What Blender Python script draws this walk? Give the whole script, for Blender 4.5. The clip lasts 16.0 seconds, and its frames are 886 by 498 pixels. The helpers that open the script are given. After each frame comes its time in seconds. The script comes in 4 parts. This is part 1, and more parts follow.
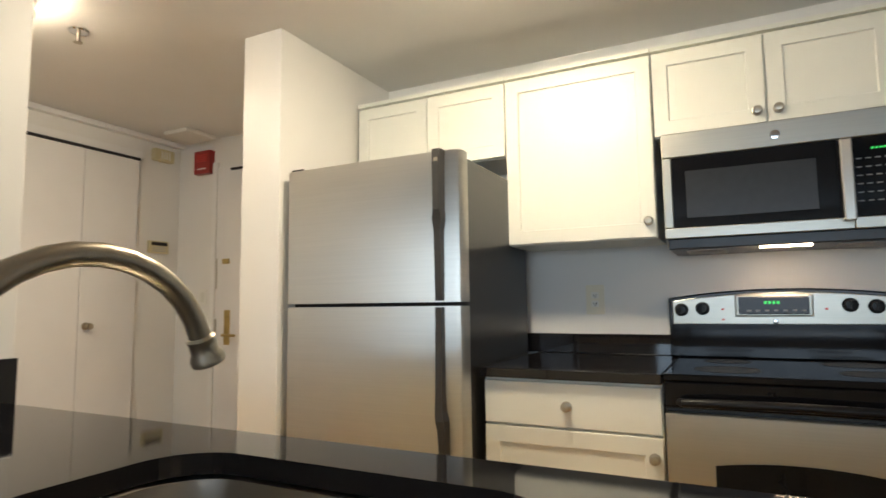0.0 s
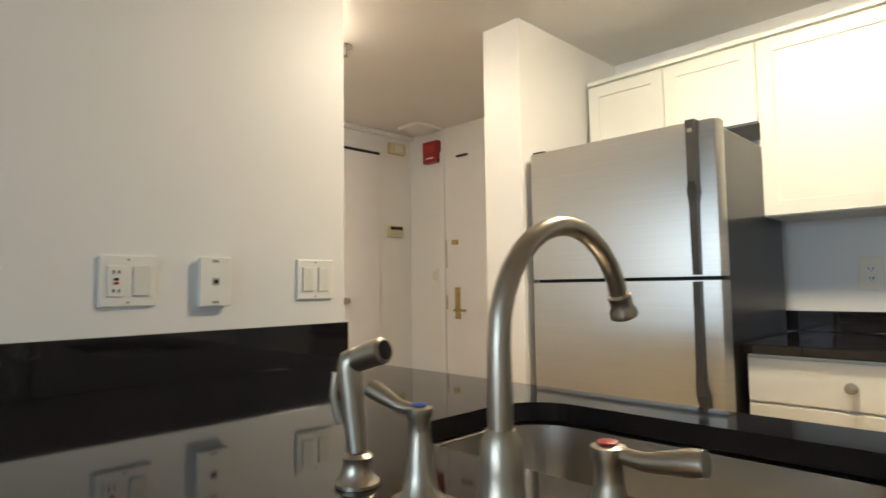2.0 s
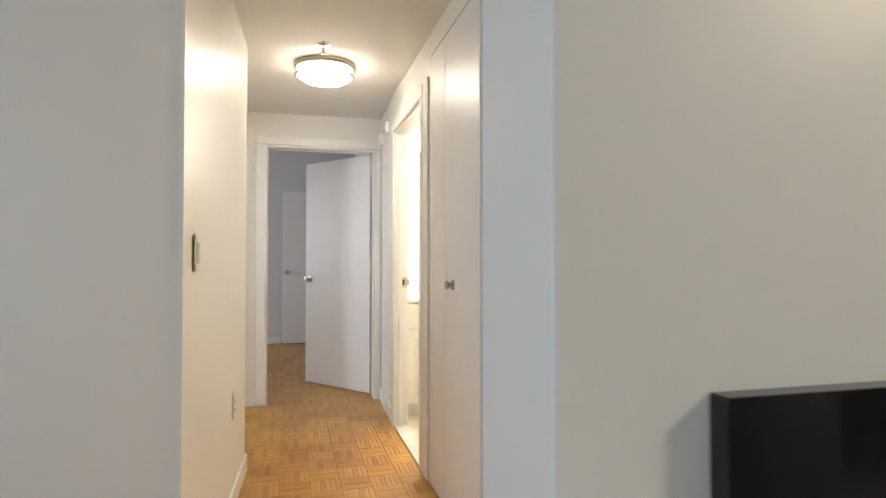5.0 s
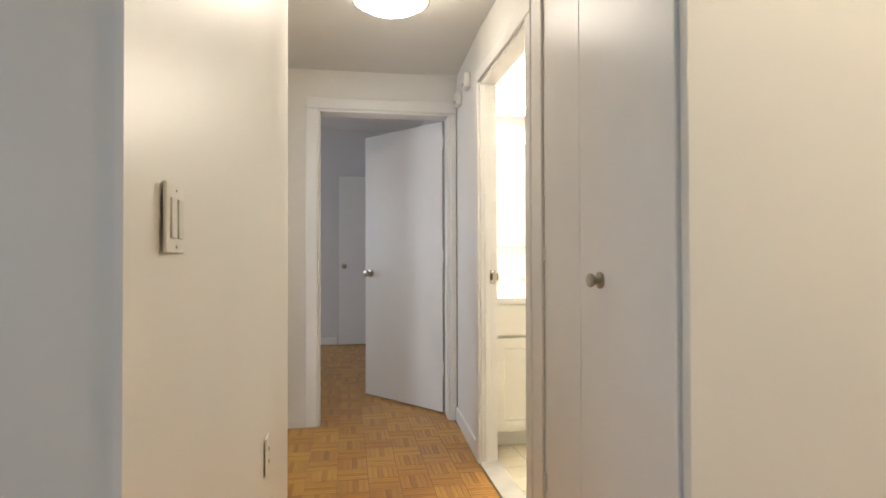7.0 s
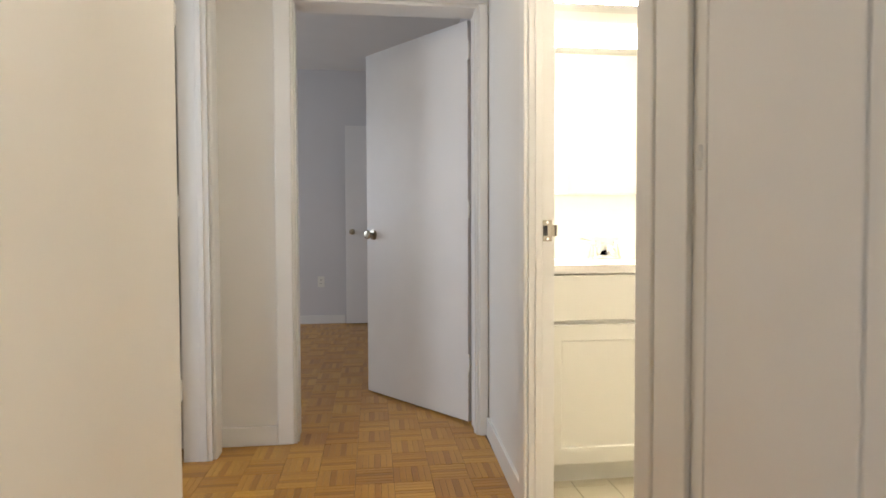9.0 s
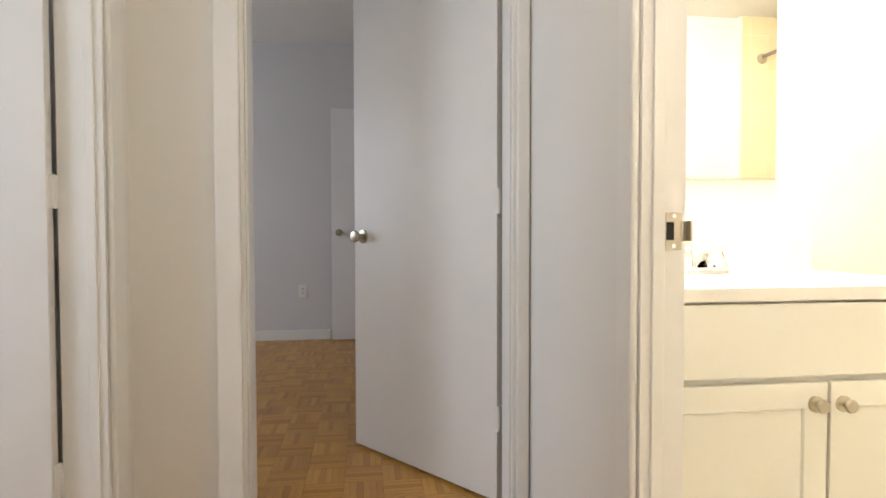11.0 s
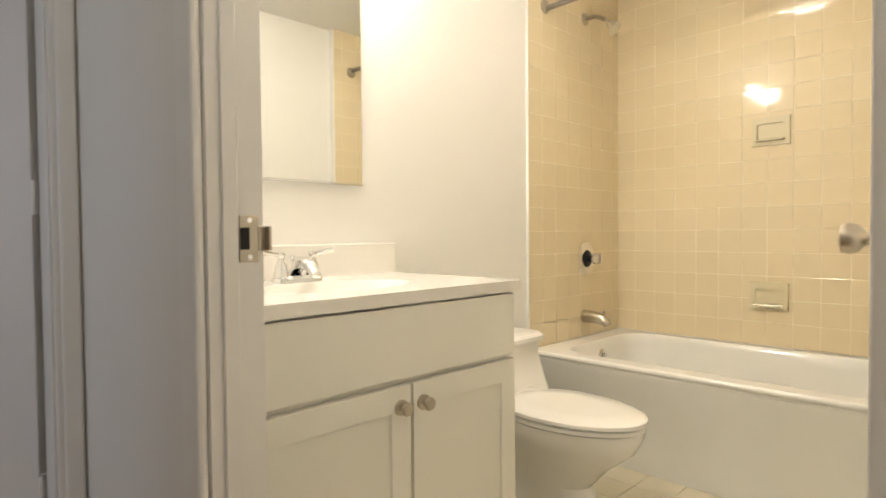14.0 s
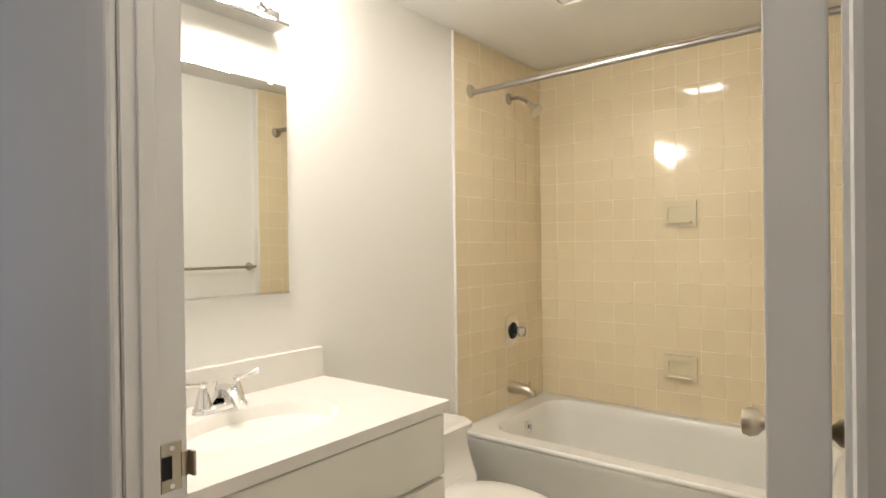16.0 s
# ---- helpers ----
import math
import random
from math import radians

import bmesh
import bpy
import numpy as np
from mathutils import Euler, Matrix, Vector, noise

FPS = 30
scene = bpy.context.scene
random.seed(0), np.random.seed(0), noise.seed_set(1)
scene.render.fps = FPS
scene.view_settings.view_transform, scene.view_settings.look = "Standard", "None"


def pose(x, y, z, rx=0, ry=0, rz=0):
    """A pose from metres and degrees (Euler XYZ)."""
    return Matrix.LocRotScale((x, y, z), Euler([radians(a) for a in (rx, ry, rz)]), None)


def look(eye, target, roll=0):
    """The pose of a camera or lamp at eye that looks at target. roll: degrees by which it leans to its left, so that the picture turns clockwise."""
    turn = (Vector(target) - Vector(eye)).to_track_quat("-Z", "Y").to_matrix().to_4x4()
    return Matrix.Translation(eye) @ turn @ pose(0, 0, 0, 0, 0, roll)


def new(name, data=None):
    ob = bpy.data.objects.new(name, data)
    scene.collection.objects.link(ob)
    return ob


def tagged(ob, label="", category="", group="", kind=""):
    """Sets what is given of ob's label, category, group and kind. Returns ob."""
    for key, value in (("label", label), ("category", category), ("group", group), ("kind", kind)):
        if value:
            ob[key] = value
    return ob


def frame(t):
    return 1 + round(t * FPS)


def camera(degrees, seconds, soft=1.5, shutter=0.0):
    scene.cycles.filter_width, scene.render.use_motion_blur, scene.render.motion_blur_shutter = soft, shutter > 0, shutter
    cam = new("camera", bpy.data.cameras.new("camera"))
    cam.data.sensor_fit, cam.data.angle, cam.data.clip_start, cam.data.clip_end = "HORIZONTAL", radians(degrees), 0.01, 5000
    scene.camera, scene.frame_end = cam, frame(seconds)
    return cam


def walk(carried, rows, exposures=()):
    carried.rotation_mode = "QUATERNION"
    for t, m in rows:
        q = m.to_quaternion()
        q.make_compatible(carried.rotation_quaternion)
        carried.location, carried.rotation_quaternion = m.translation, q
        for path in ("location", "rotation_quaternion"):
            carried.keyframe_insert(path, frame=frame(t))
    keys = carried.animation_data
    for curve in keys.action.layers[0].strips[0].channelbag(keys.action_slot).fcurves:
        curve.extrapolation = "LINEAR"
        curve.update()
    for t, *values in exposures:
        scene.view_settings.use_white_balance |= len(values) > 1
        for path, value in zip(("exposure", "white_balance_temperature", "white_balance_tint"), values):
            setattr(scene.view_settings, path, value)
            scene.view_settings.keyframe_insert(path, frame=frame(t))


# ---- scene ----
cam = camera(74.8, 16.0, shutter=0.4)
PATH = [
    (0, (-0.255, 0.034, 1.143), (1.525, 0.926, 1.332), -0.7),
    (0.5, (-0.298, 0.051, 1.142), (1.403, 1.09, 1.318), -0.8),
    (1, (-0.34, 0.091, 1.136), (1.278, 1.255, 1.301), -0.8),
    (1.5, (-0.397, 0.131, 1.129), (1.122, 1.423, 1.28), -0.9),
    (2, (-0.464, 0.159, 1.127), (0.943, 1.574, 1.256), -0.8),
    (2.5, (-0.551, 0.22, 1.129), (0.718, 1.762, 1.242), -0.8),
    (3, (-0.63, 0.337, 1.133), (0.437, 2.026, 1.227), -0.6),
    (3.5, (-0.649, 0.535, 1.125), (0.206, 2.341, 1.2), -0.6),
    (4, (-0.692, 0.723, 1.131), (0.013, 2.594, 1.177), -0.6),
    (4.5, (-0.762, 0.965, 1.133), (-0.186, 2.88, 1.178), -0.2),
    (5, (-0.818, 1.167, 1.137), (-0.307, 3.1, 1.179), -0.0),
    (7.5, (-0.809, 2.387, 1.063), (-0.51, 4.365, 1.079), -0.2),
    (8, (-0.75, 2.67, 0.986), (-0.465, 4.65, 0.971), -0.2),
    (8.5, (-0.703, 2.944, 0.966), (-0.438, 4.925, 0.911), -0.2),
    (9, (-0.636, 3.211, 0.992), (-0.396, 5.196, 0.929), -0.2),
    (11.5, (-0.622, 4.212, 0.989), (-0.325, 6.19, 0.932), 0.0),
    (12, (-0.549, 4.264, 0.961), (0.072, 6.165, 0.907), -0.2),
    (12.5, (-0.517, 4.258, 0.962), (0.409, 6.03, 0.907), -0.3),
    (13, (-0.509, 4.266, 0.952), (0.637, 5.904, 0.908), -0.7),
    (13.5, (-0.494, 4.27, 0.955), (0.795, 5.799, 0.91), -0.7),
    (14, (-0.468, 4.271, 0.996), (0.942, 5.688, 0.943), -0.5),
    (14.5, (-0.449, 4.267, 1.095), (1.048, 5.592, 1.039), -0.5),
    (15, (-0.456, 4.267, 1.194), (1.092, 5.532, 1.148), -0.5),
    (15.5, (-0.466, 4.266, 1.256), (1.104, 5.506, 1.233), -0.5),
    (16, (-0.476, 4.268, 1.313), (1.101, 5.497, 1.303), -0.7),
]
walk(cam, [(t, look(eye, target, roll)) for t, eye, target, roll in PATH],
     exposures=[(0, 0.2, 6500, 10), (3, 0.35, 6500, 10), (5, 0.46, 6500, 10), (7.5, 0.1, 6500, 10), (9, 0.17, 6450, 10), (11.5, 0.25, 6600, 10), (12.5, -0.34, 6500, 10), (13.5, -0.65, 6600, 10), (14.5, -0.8, 6500, 10), (15.5, -0.95, 6200, 10), (16, -1.0, 6150, 12)])

# ---- world and light ----
world = bpy.data.worlds.new("world")
scene.world = world
world.use_nodes = True
_wn = world.node_tree.nodes
_sky = _wn.new("ShaderNodeTexSky")
_sky.sky_type, _sky.sun_disc = "NISHITA", False
_sky.sun_elevation, _sky.sun_rotation = radians(35), radians(250)
world.node_tree.links.new(_sky.outputs[0], _wn["Background"].inputs[0])
_wn["Background"].inputs[1].default_value = 0.08

LAMP_WARM = (1.0, 0.855, 0.635)
KITCHEN_GLOW, FOYER_GLOW, HALL_GLOW, VANITY_GLOW = 88.0, 60.0, 22.0, 300.0


def window_lamp(name, at, target, sx, sy, watts, colour):
    data = bpy.data.lights.new(name, "AREA")
    data.shape, data.size, data.size_y, data.energy, data.color = "RECTANGLE", sx, sy, watts, colour
    ob = new(name, data)
    ob.matrix_world = look(at, target)
    return ob


window_lamp("living_window_daylight", (-4.52, -0.3, 1.45), (0, -0.3, 1.35), 2.9, 1.3, 56, (0.56, 0.77, 1.0))
window_lamp("bedroom_window_daylight", (-3.95, 8.0, 1.5), (0, 8.0, 1.3), 2.0, 1.3, 29, (0.76, 0.85, 1.0))
window_lamp("side_room_window_daylight", (-3.02, 4.7, 1.45), (0, 4.9, 1.3), 0.75, 1.3, 20, (0.72, 0.83, 1.0))

# ---- materials ----


def mat(name, colour, rough=0.5, metal=0.0, vary=0.04, scale=6.0, bump=0.0, bump_scale=60.0, spec=0.5, coat=0.0,
        stretch=None, emit=0.0, emit_colour=(1, 1, 1), transmission=0.0, rough_vary=0.05, tilt=False):
    m = bpy.data.materials.new(name)
    m.use_nodes = True
    n, l = m.node_tree.nodes, m.node_tree.links
    b = n["Principled BSDF"]
    b.inputs["Metallic"].default_value = metal
    b.inputs["Specular IOR Level"].default_value = spec
    b.inputs["Coat Weight"].default_value = coat
    b.inputs["Transmission Weight"].default_value = transmission
    if emit:
        b.inputs["Emission Color"].default_value = (*emit_colour, 1)
        b.inputs["Emission Strength"].default_value = emit
    tc = n.new("ShaderNodeTexCoord")
    mp = n.new("ShaderNodeMapping")
    l.new(tc.outputs["Object"], mp.inputs[0])
    if stretch:
        mp.inputs["Scale"].default_value = stretch
    noise_big = n.new("ShaderNodeTexNoise")
    noise_big.inputs["Scale"].default_value = scale
    noise_big.inputs["Detail"].default_value = 5
    l.new(mp.outputs[0], noise_big.inputs["Vector"])
    info = n.new("ShaderNodeObjectInfo")
    add = n.new("ShaderNodeMath")
    add.operation = "MULTIPLY_ADD"
    l.new(info.outputs["Random"], add.inputs[0])
    add.inputs[1].default_value = 0.35 if tilt else 0.0
    l.new(noise_big.outputs[0], add.inputs[2])
    ramp = n.new("ShaderNodeMapRange")
    ramp.inputs["From Min"].default_value, ramp.inputs["From Max"].default_value = 0.25, 0.95
    ramp.inputs["To Min"].default_value, ramp.inputs["To Max"].default_value = 1 - vary, 1 + vary
    l.new(add.outputs[0], ramp.inputs[0])
    mul = n.new("ShaderNodeVectorMath")
    mul.operation = "SCALE"
    mul.inputs[0].default_value = colour
    l.new(ramp.outputs[0], mul.inputs["Scale"])
    l.new(mul.outputs[0], b.inputs["Base Color"])
    fine = n.new("ShaderNodeTexNoise")
    fine.inputs["Scale"].default_value = bump_scale
    fine.inputs["Detail"].default_value = 3
    l.new(mp.outputs[0], fine.inputs["Vector"])
    rr = n.new("ShaderNodeMapRange")
    rr.inputs["To Min"].default_value, rr.inputs["To Max"].default_value = max(0.0, rough - rough_vary), min(1, rough + rough_vary)
    l.new(fine.outputs[0], rr.inputs[0])
    l.new(rr.outputs[0], b.inputs["Roughness"])
    if bump:
        bp = n.new("ShaderNodeBump")
        bp.inputs["Strength"].default_value = bump
        bp.inputs["Distance"].default_value = 0.002
        l.new(fine.outputs[0], bp.inputs["Height"])
        l.new(bp.outputs[0], b.inputs["Normal"])
    return m


PAINT = mat("wall_paint", (0.80, 0.785, 0.745), 0.42, vary=0.025, scale=2.2, bump=0.12, bump_scale=140)
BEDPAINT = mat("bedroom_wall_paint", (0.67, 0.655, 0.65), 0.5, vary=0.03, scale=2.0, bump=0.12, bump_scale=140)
CEIL = mat("ceiling_paint", (0.78, 0.765, 0.73), 0.8, vary=0.03, scale=3, bump=0.15, bump_scale=90)
TRIM = mat("trim_paint", (0.82, 0.81, 0.78), 0.32, vary=0.02, scale=8, bump=0.06, bump_scale=50)
DOORP = mat("door_paint", (0.80, 0.785, 0.765), 0.38, vary=0.03, scale=5, bump=0.08, bump_scale=70)
CABINET = mat("cabinet_paint", (0.82, 0.815, 0.72), 0.33, vary=0.015, scale=4, bump=0.04, bump_scale=80)
GRANITE = mat("black_granite", (0.012, 0.011, 0.012), 0.05, vary=0.5, scale=90, rough_vary=0.03, bump_scale=300)
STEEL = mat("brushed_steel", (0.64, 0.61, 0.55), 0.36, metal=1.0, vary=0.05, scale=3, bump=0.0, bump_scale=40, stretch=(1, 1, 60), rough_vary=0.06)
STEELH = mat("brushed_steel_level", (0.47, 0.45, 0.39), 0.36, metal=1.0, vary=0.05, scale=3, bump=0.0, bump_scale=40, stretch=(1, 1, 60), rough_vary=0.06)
RODST = mat("dull_galvanized_steel", (0.36, 0.35, 0.33), 0.42, metal=1.0, vary=0.12, scale=30, rough_vary=0.1)
SINKST = mat("sink_steel", (0.50, 0.47, 0.42), 0.32, metal=1.0, vary=0.05, scale=4)
NICKEL = mat("brushed_nickel", (0.47, 0.425, 0.34), 0.33, metal=1.0, vary=0.01, scale=4, bump_scale=20, rough_vary=0.015)
CHROME = mat("chrome", (0.80, 0.80, 0.80), 0.07, metal=1.0, vary=0.02, scale=5, rough_vary=0.02)
BRASS = mat("worn_brass", (0.52, 0.38, 0.15), 0.32, metal=1.0, vary=0.12, scale=30, rough_vary=0.08)
BLACKP = mat("black_plastic", (0.009, 0.009, 0.010), 0.3, spec=0.2, vary=0.2, scale=20, bump=0.03, bump_scale=200)
BLACKG = mat("black_glass", (0.005, 0.005, 0.006), 0.07, spec=0.2, vary=0.1, scale=10, rough_vary=0.02)
BURNER = mat("burner_print", (0.030, 0.029, 0.028), 0.25, spec=0.2, vary=0.15, scale=60)
SMOKEG = mat("smoked_window_glass", (0.022, 0.023, 0.025), 0.25, spec=0.3, vary=0.1, scale=30, rough_vary=0.03)
DARKENAM = mat("dark_side_enamel", (0.022, 0.021, 0.02), 0.33, vary=0.1, scale=60, bump=0.12, bump_scale=260)
HANDLED = mat("charcoal_handle", (0.035, 0.033, 0.031), 0.3, vary=0.1, scale=20)
WPLATE = mat("white_plastic", (0.80, 0.785, 0.72), 0.35, vary=0.02, scale=30)
ROCKER = mat("aged_white_rocker", (0.72, 0.705, 0.63), 0.35, vary=0.03, scale=30)
IVORYW = mat("shaded_white_plastic", (0.62, 0.60, 0.53), 0.45, vary=0.03, scale=30)
IVORYP = mat("pale_ivory_plastic", (0.80, 0.75, 0.60), 0.3, vary=0.02, scale=30)
IVORY = mat("ivory_plastic", (0.66, 0.58, 0.34), 0.4, vary=0.05, scale=25)
GREYP = mat("grey_plastic", (0.42, 0.41, 0.38), 0.45, vary=0.08, scale=30)
DARKSLOT = mat("dark_recess", (0.02, 0.018, 0.016), 0.8, vary=0.2, scale=20)
REDP = mat("red_enamel", (0.30, 0.022, 0.02), 0.35, vary=0.08, scale=20)
REDDOT = mat("red_button", (0.5, 0.03, 0.02), 0.4, vary=0.05, scale=20)
BLUEDOT = mat("blue_button", (0.03, 0.12, 0.5), 0.4, vary=0.05, scale=20)
PORC = mat("white_porcelain", (0.83, 0.815, 0.77), 0.09, vary=0.015, scale=5, coat=0.3, rough_vary=0.02)
TUBENAM = mat("tub_enamel", (0.80, 0.79, 0.745), 0.13, vary=0.03, scale=5, rough_vary=0.03)
MARBLETOP = mat("cultured_marble", (0.80, 0.775, 0.725), 0.12, vary=0.02, scale=6, rough_vary=0.02)
VANP = mat("vanity_paint", (0.80, 0.785, 0.71), 0.36, vary=0.025, scale=4, bump=0.04, bump_scale=70)
GROUT = mat("tile_grout", (0.86, 0.79, 0.64), 0.7, vary=0.06, scale=25, bump=0.2, bump_scale=200)
TILE = mat("beige_glazed_tile", (0.72, 0.615, 0.42), 0.08, spec=0.35, vary=0.03, scale=7, bump=0.015, bump_scale=14, tilt=True, rough_vary=0.04)
SOAPC = mat("olive_ceramic", (0.68, 0.61, 0.425), 0.12, vary=0.04, scale=12, rough_vary=0.03)
FLOORT = mat("cream_floor_tile", (0.66, 0.60, 0.45), 0.25, vary=0.06, scale=8, bump=0.05, bump_scale=50, tilt=True)
THRESH = mat("marble_threshold", (0.68, 0.66, 0.60), 0.2, vary=0.12, scale=9)
MIRROR = mat("mirror_silver", (0.88, 0.89, 0.87), 0.008, metal=1.0, vary=0.0, rough_vary=0.004)
GLASSP = mat("window_glass", (1, 1, 1), 0.0, vary=0.0, transmission=1.0, rough_vary=0.0)
ACRYL = mat("clear_acrylic", (0.95, 0.95, 0.95), 0.05, vary=0.0, transmission=0.85, rough_vary=0.02)
GREEN_LED = mat("green_led", (0.01, 0.05, 0.01), 0.4, emit=0.8, emit_colour=(0.05, 0.9, 0.15))
GREYPRINT = mat("grey_print", (0.25, 0.25, 0.24), 0.5, vary=0.05)
GLOW_K = mat("kitchen_diffuser", (0.9, 0.88, 0.8), 0.4, emit=KITCHEN_GLOW, emit_colour=LAMP_WARM)
GLOW_F = mat("foyer_diffuser", (0.9, 0.88, 0.8), 0.4, emit=FOYER_GLOW, emit_colour=LAMP_WARM)
GLOW_H = mat("hall_diffuser", (0.9, 0.88, 0.8), 0.4, emit=HALL_GLOW, emit_colour=(1.0, 0.90, 0.77))
GLOW_V = mat("vanity_bulb", (0.9, 0.88, 0.8), 0.4, emit=VANITY_GLOW, emit_colour=(1.0, 0.91, 0.77))
GLOW_B = mat("bath_ceiling_lens", (0.9, 0.88, 0.8), 0.4, emit=115.0, emit_colour=(1.0, 0.91, 0.79))
GLOW_MW = mat("cooktop_light_lens", (0.9, 0.88, 0.8), 0.4, emit=60.0, emit_colour=(1.0, 0.72, 0.45))


def parquet_material(name):
    m = bpy.data.materials.new(name)
    m.use_nodes = True
    n, l = m.node_tree.nodes, m.node_tree.links
    b = n["Principled BSDF"]
    geo, info, tc = n.new("ShaderNodeNewGeometry"), n.new("ShaderNodeObjectInfo"), n.new("ShaderNodeTexCoord")
    s = n.new("ShaderNodeMath")
    s.operation = "MULTIPLY_ADD"
    l.new(geo.outputs["Random Per Island"], s.inputs[0])
    s.inputs[1].default_value = 0.62
    o = n.new("ShaderNodeMath")
    o.operation = "MULTIPLY"
    o.inputs[1].default_value = 0.38
    l.new(info.outputs["Random"], o.inputs[0])
    l.new(o.outputs[0], s.inputs[2])
    ramp = n.new("ShaderNodeValToRGB")
    e = ramp.color_ramp.elements
    e[0].position, e[0].color = 0.05, (0.25, 0.098, 0.013, 1)
    e[1].position, e[1].color = 0.95, (0.56, 0.295, 0.05, 1)
    mid = ramp.color_ramp.elements.new(0.5)
    mid.color = (0.42, 0.195, 0.028, 1)
    l.new(s.outputs[0], ramp.inputs[0])
    mp = n.new("ShaderNodeMapping")
    mp.inputs["Scale"].default_value = (14, 14, 14)
    l.new(tc.outputs["Object"], mp.inputs[0])
    gr = n.new("ShaderNodeTexNoise")
    gr.inputs["Scale"].default_value, gr.inputs["Detail"].default_value = 6, 8
    l.new(mp.outputs[0], gr.inputs["Vector"])
    mr = n.new("ShaderNodeMapRange")
    mr.inputs["To Min"].default_value, mr.inputs["To Max"].default_value = 0.72, 1.25
    l.new(gr.outputs[0], mr.inputs[0])
    sc = n.new("ShaderNodeVectorMath")
    sc.operation = "SCALE"
    l.new(ramp.outputs[0], sc.inputs[0])
    l.new(mr.outputs[0], sc.inputs["Scale"])
    l.new(sc.outputs[0], b.inputs["Base Color"])
    b.inputs["Roughness"].default_value = 0.36
    b.inputs["Coat Weight"].default_value = 0.12
    b.inputs["Coat Roughness"].default_value = 0.18
    bp = n.new("ShaderNodeBump")
    bp.inputs["Strength"].default_value, bp.inputs["Distance"].default_value = 0.12, 0.001
    l.new(gr.outputs[0], bp.inputs["Height"])
    l.new(bp.outputs[0], b.inputs["Normal"])
    return m


# vertical grain of the refrigerator doors spreads reflections sideways
_sn, _sl = STEEL.node_tree.nodes, STEEL.node_tree.links
_tangent = _sn.new("ShaderNodeTangent")
_tangent.direction_type, _tangent.axis = "RADIAL", "Z"
_sn["Principled BSDF"].inputs["Anisotropic"].default_value = 0.92
_sl.new(_tangent.outputs[0], _sn["Principled BSDF"].inputs["Tangent"])

PARQUET = parquet_material("oak_parquet")
PARQUET_GAP = mat("parquet_joint", (0.07, 0.035, 0.012), 0.7, vary=0.2, scale=40)

# ---- mesh helpers ----


def world_of(ob):
    if ob.parent is None:
        return ob.matrix_basis.copy()
    return world_of(ob.parent) @ ob.matrix_parent_inverse @ ob.matrix_basis


def part(name, bm, material, parent=None, label="", smooth=False):
    me = bpy.data.meshes.new(name)
    if smooth:
        for f in bm.faces:
            f.smooth = True
    bm.to_mesh(me)
    bm.free()
    me.materials.append(material)
    ob = new(name, me)
    if smooth:
        me.set_sharp_from_angle(angle=radians(38))
    if parent is not None:
        ob.parent = parent
        ob.matrix_parent_inverse = world_of(parent).inverted()
    if label:
        tagged(ob, label)
    return ob


def thing(name, at, label, category, group="", kind=""):
    return put(new(name), at, label, category, group, kind)


def put(ob, at, label, category, group="", kind=""):
    ob.matrix_basis = Matrix.Translation(at)
    ob.empty_display_size = 0.1
    return tagged(ob, label, category, group, kind)


def structure(name, bm, material, label, category):
    return tagged(part(name, bm, material), label, category, "", "structure")


def box(*spans, bevel=0.0, bm=None, m=None):
    """A bmesh of boxes, each (x0, x1, y0, y1, z0, z1)."""
    bm = bm or bmesh.new()
    for x0, x1, y0, y1, z0, z1 in spans:
        r = bmesh.ops.create_cube(bm, size=1.0)
        t = Matrix.LocRotScale(((x0 + x1) / 2, (y0 + y1) / 2, (z0 + z1) / 2), None, (abs(x1 - x0), abs(y1 - y0), abs(z1 - z0)))
        bmesh.ops.transform(bm, matrix=(m @ t) if m else t, verts=r["verts"])
        if bevel:
            edges = {e for v in r["verts"] for e in v.link_edges}
            bmesh.ops.bevel(bm, geom=list(edges), offset=bevel, segments=2, profile=0.5, affect="EDGES")
    return bm


def lathe(profile, m, seg=28, bm=None):
    """Turns (radius, height) pairs about local z, then places by m."""
    bm = bm or bmesh.new()
    rings = []
    for r, h in profile:
        rings.append([bm.verts.new(m @ Vector((r * math.cos(2 * math.pi * i / seg), r * math.sin(2 * math.pi * i / seg), h))) for i in range(seg)])
    for a, b in zip(rings, rings[1:]):
        for i in range(seg):
            j = (i + 1) % seg
            bm.faces.new((a[i], a[j], b[j], b[i]))
    for ring, flip in ((rings[0], True), (rings[-1], False)):
        bm.faces.new(list(reversed(ring)) if flip else ring)
    bmesh.ops.recalc_face_normals(bm, faces=bm.faces)
    return bm


def aim(at, to):
    """Local z at `at` pointing along the direction `to`."""
    return Matrix.Translation(at) @ Vector(to).to_track_quat("Z", "Y").to_matrix().to_4x4()


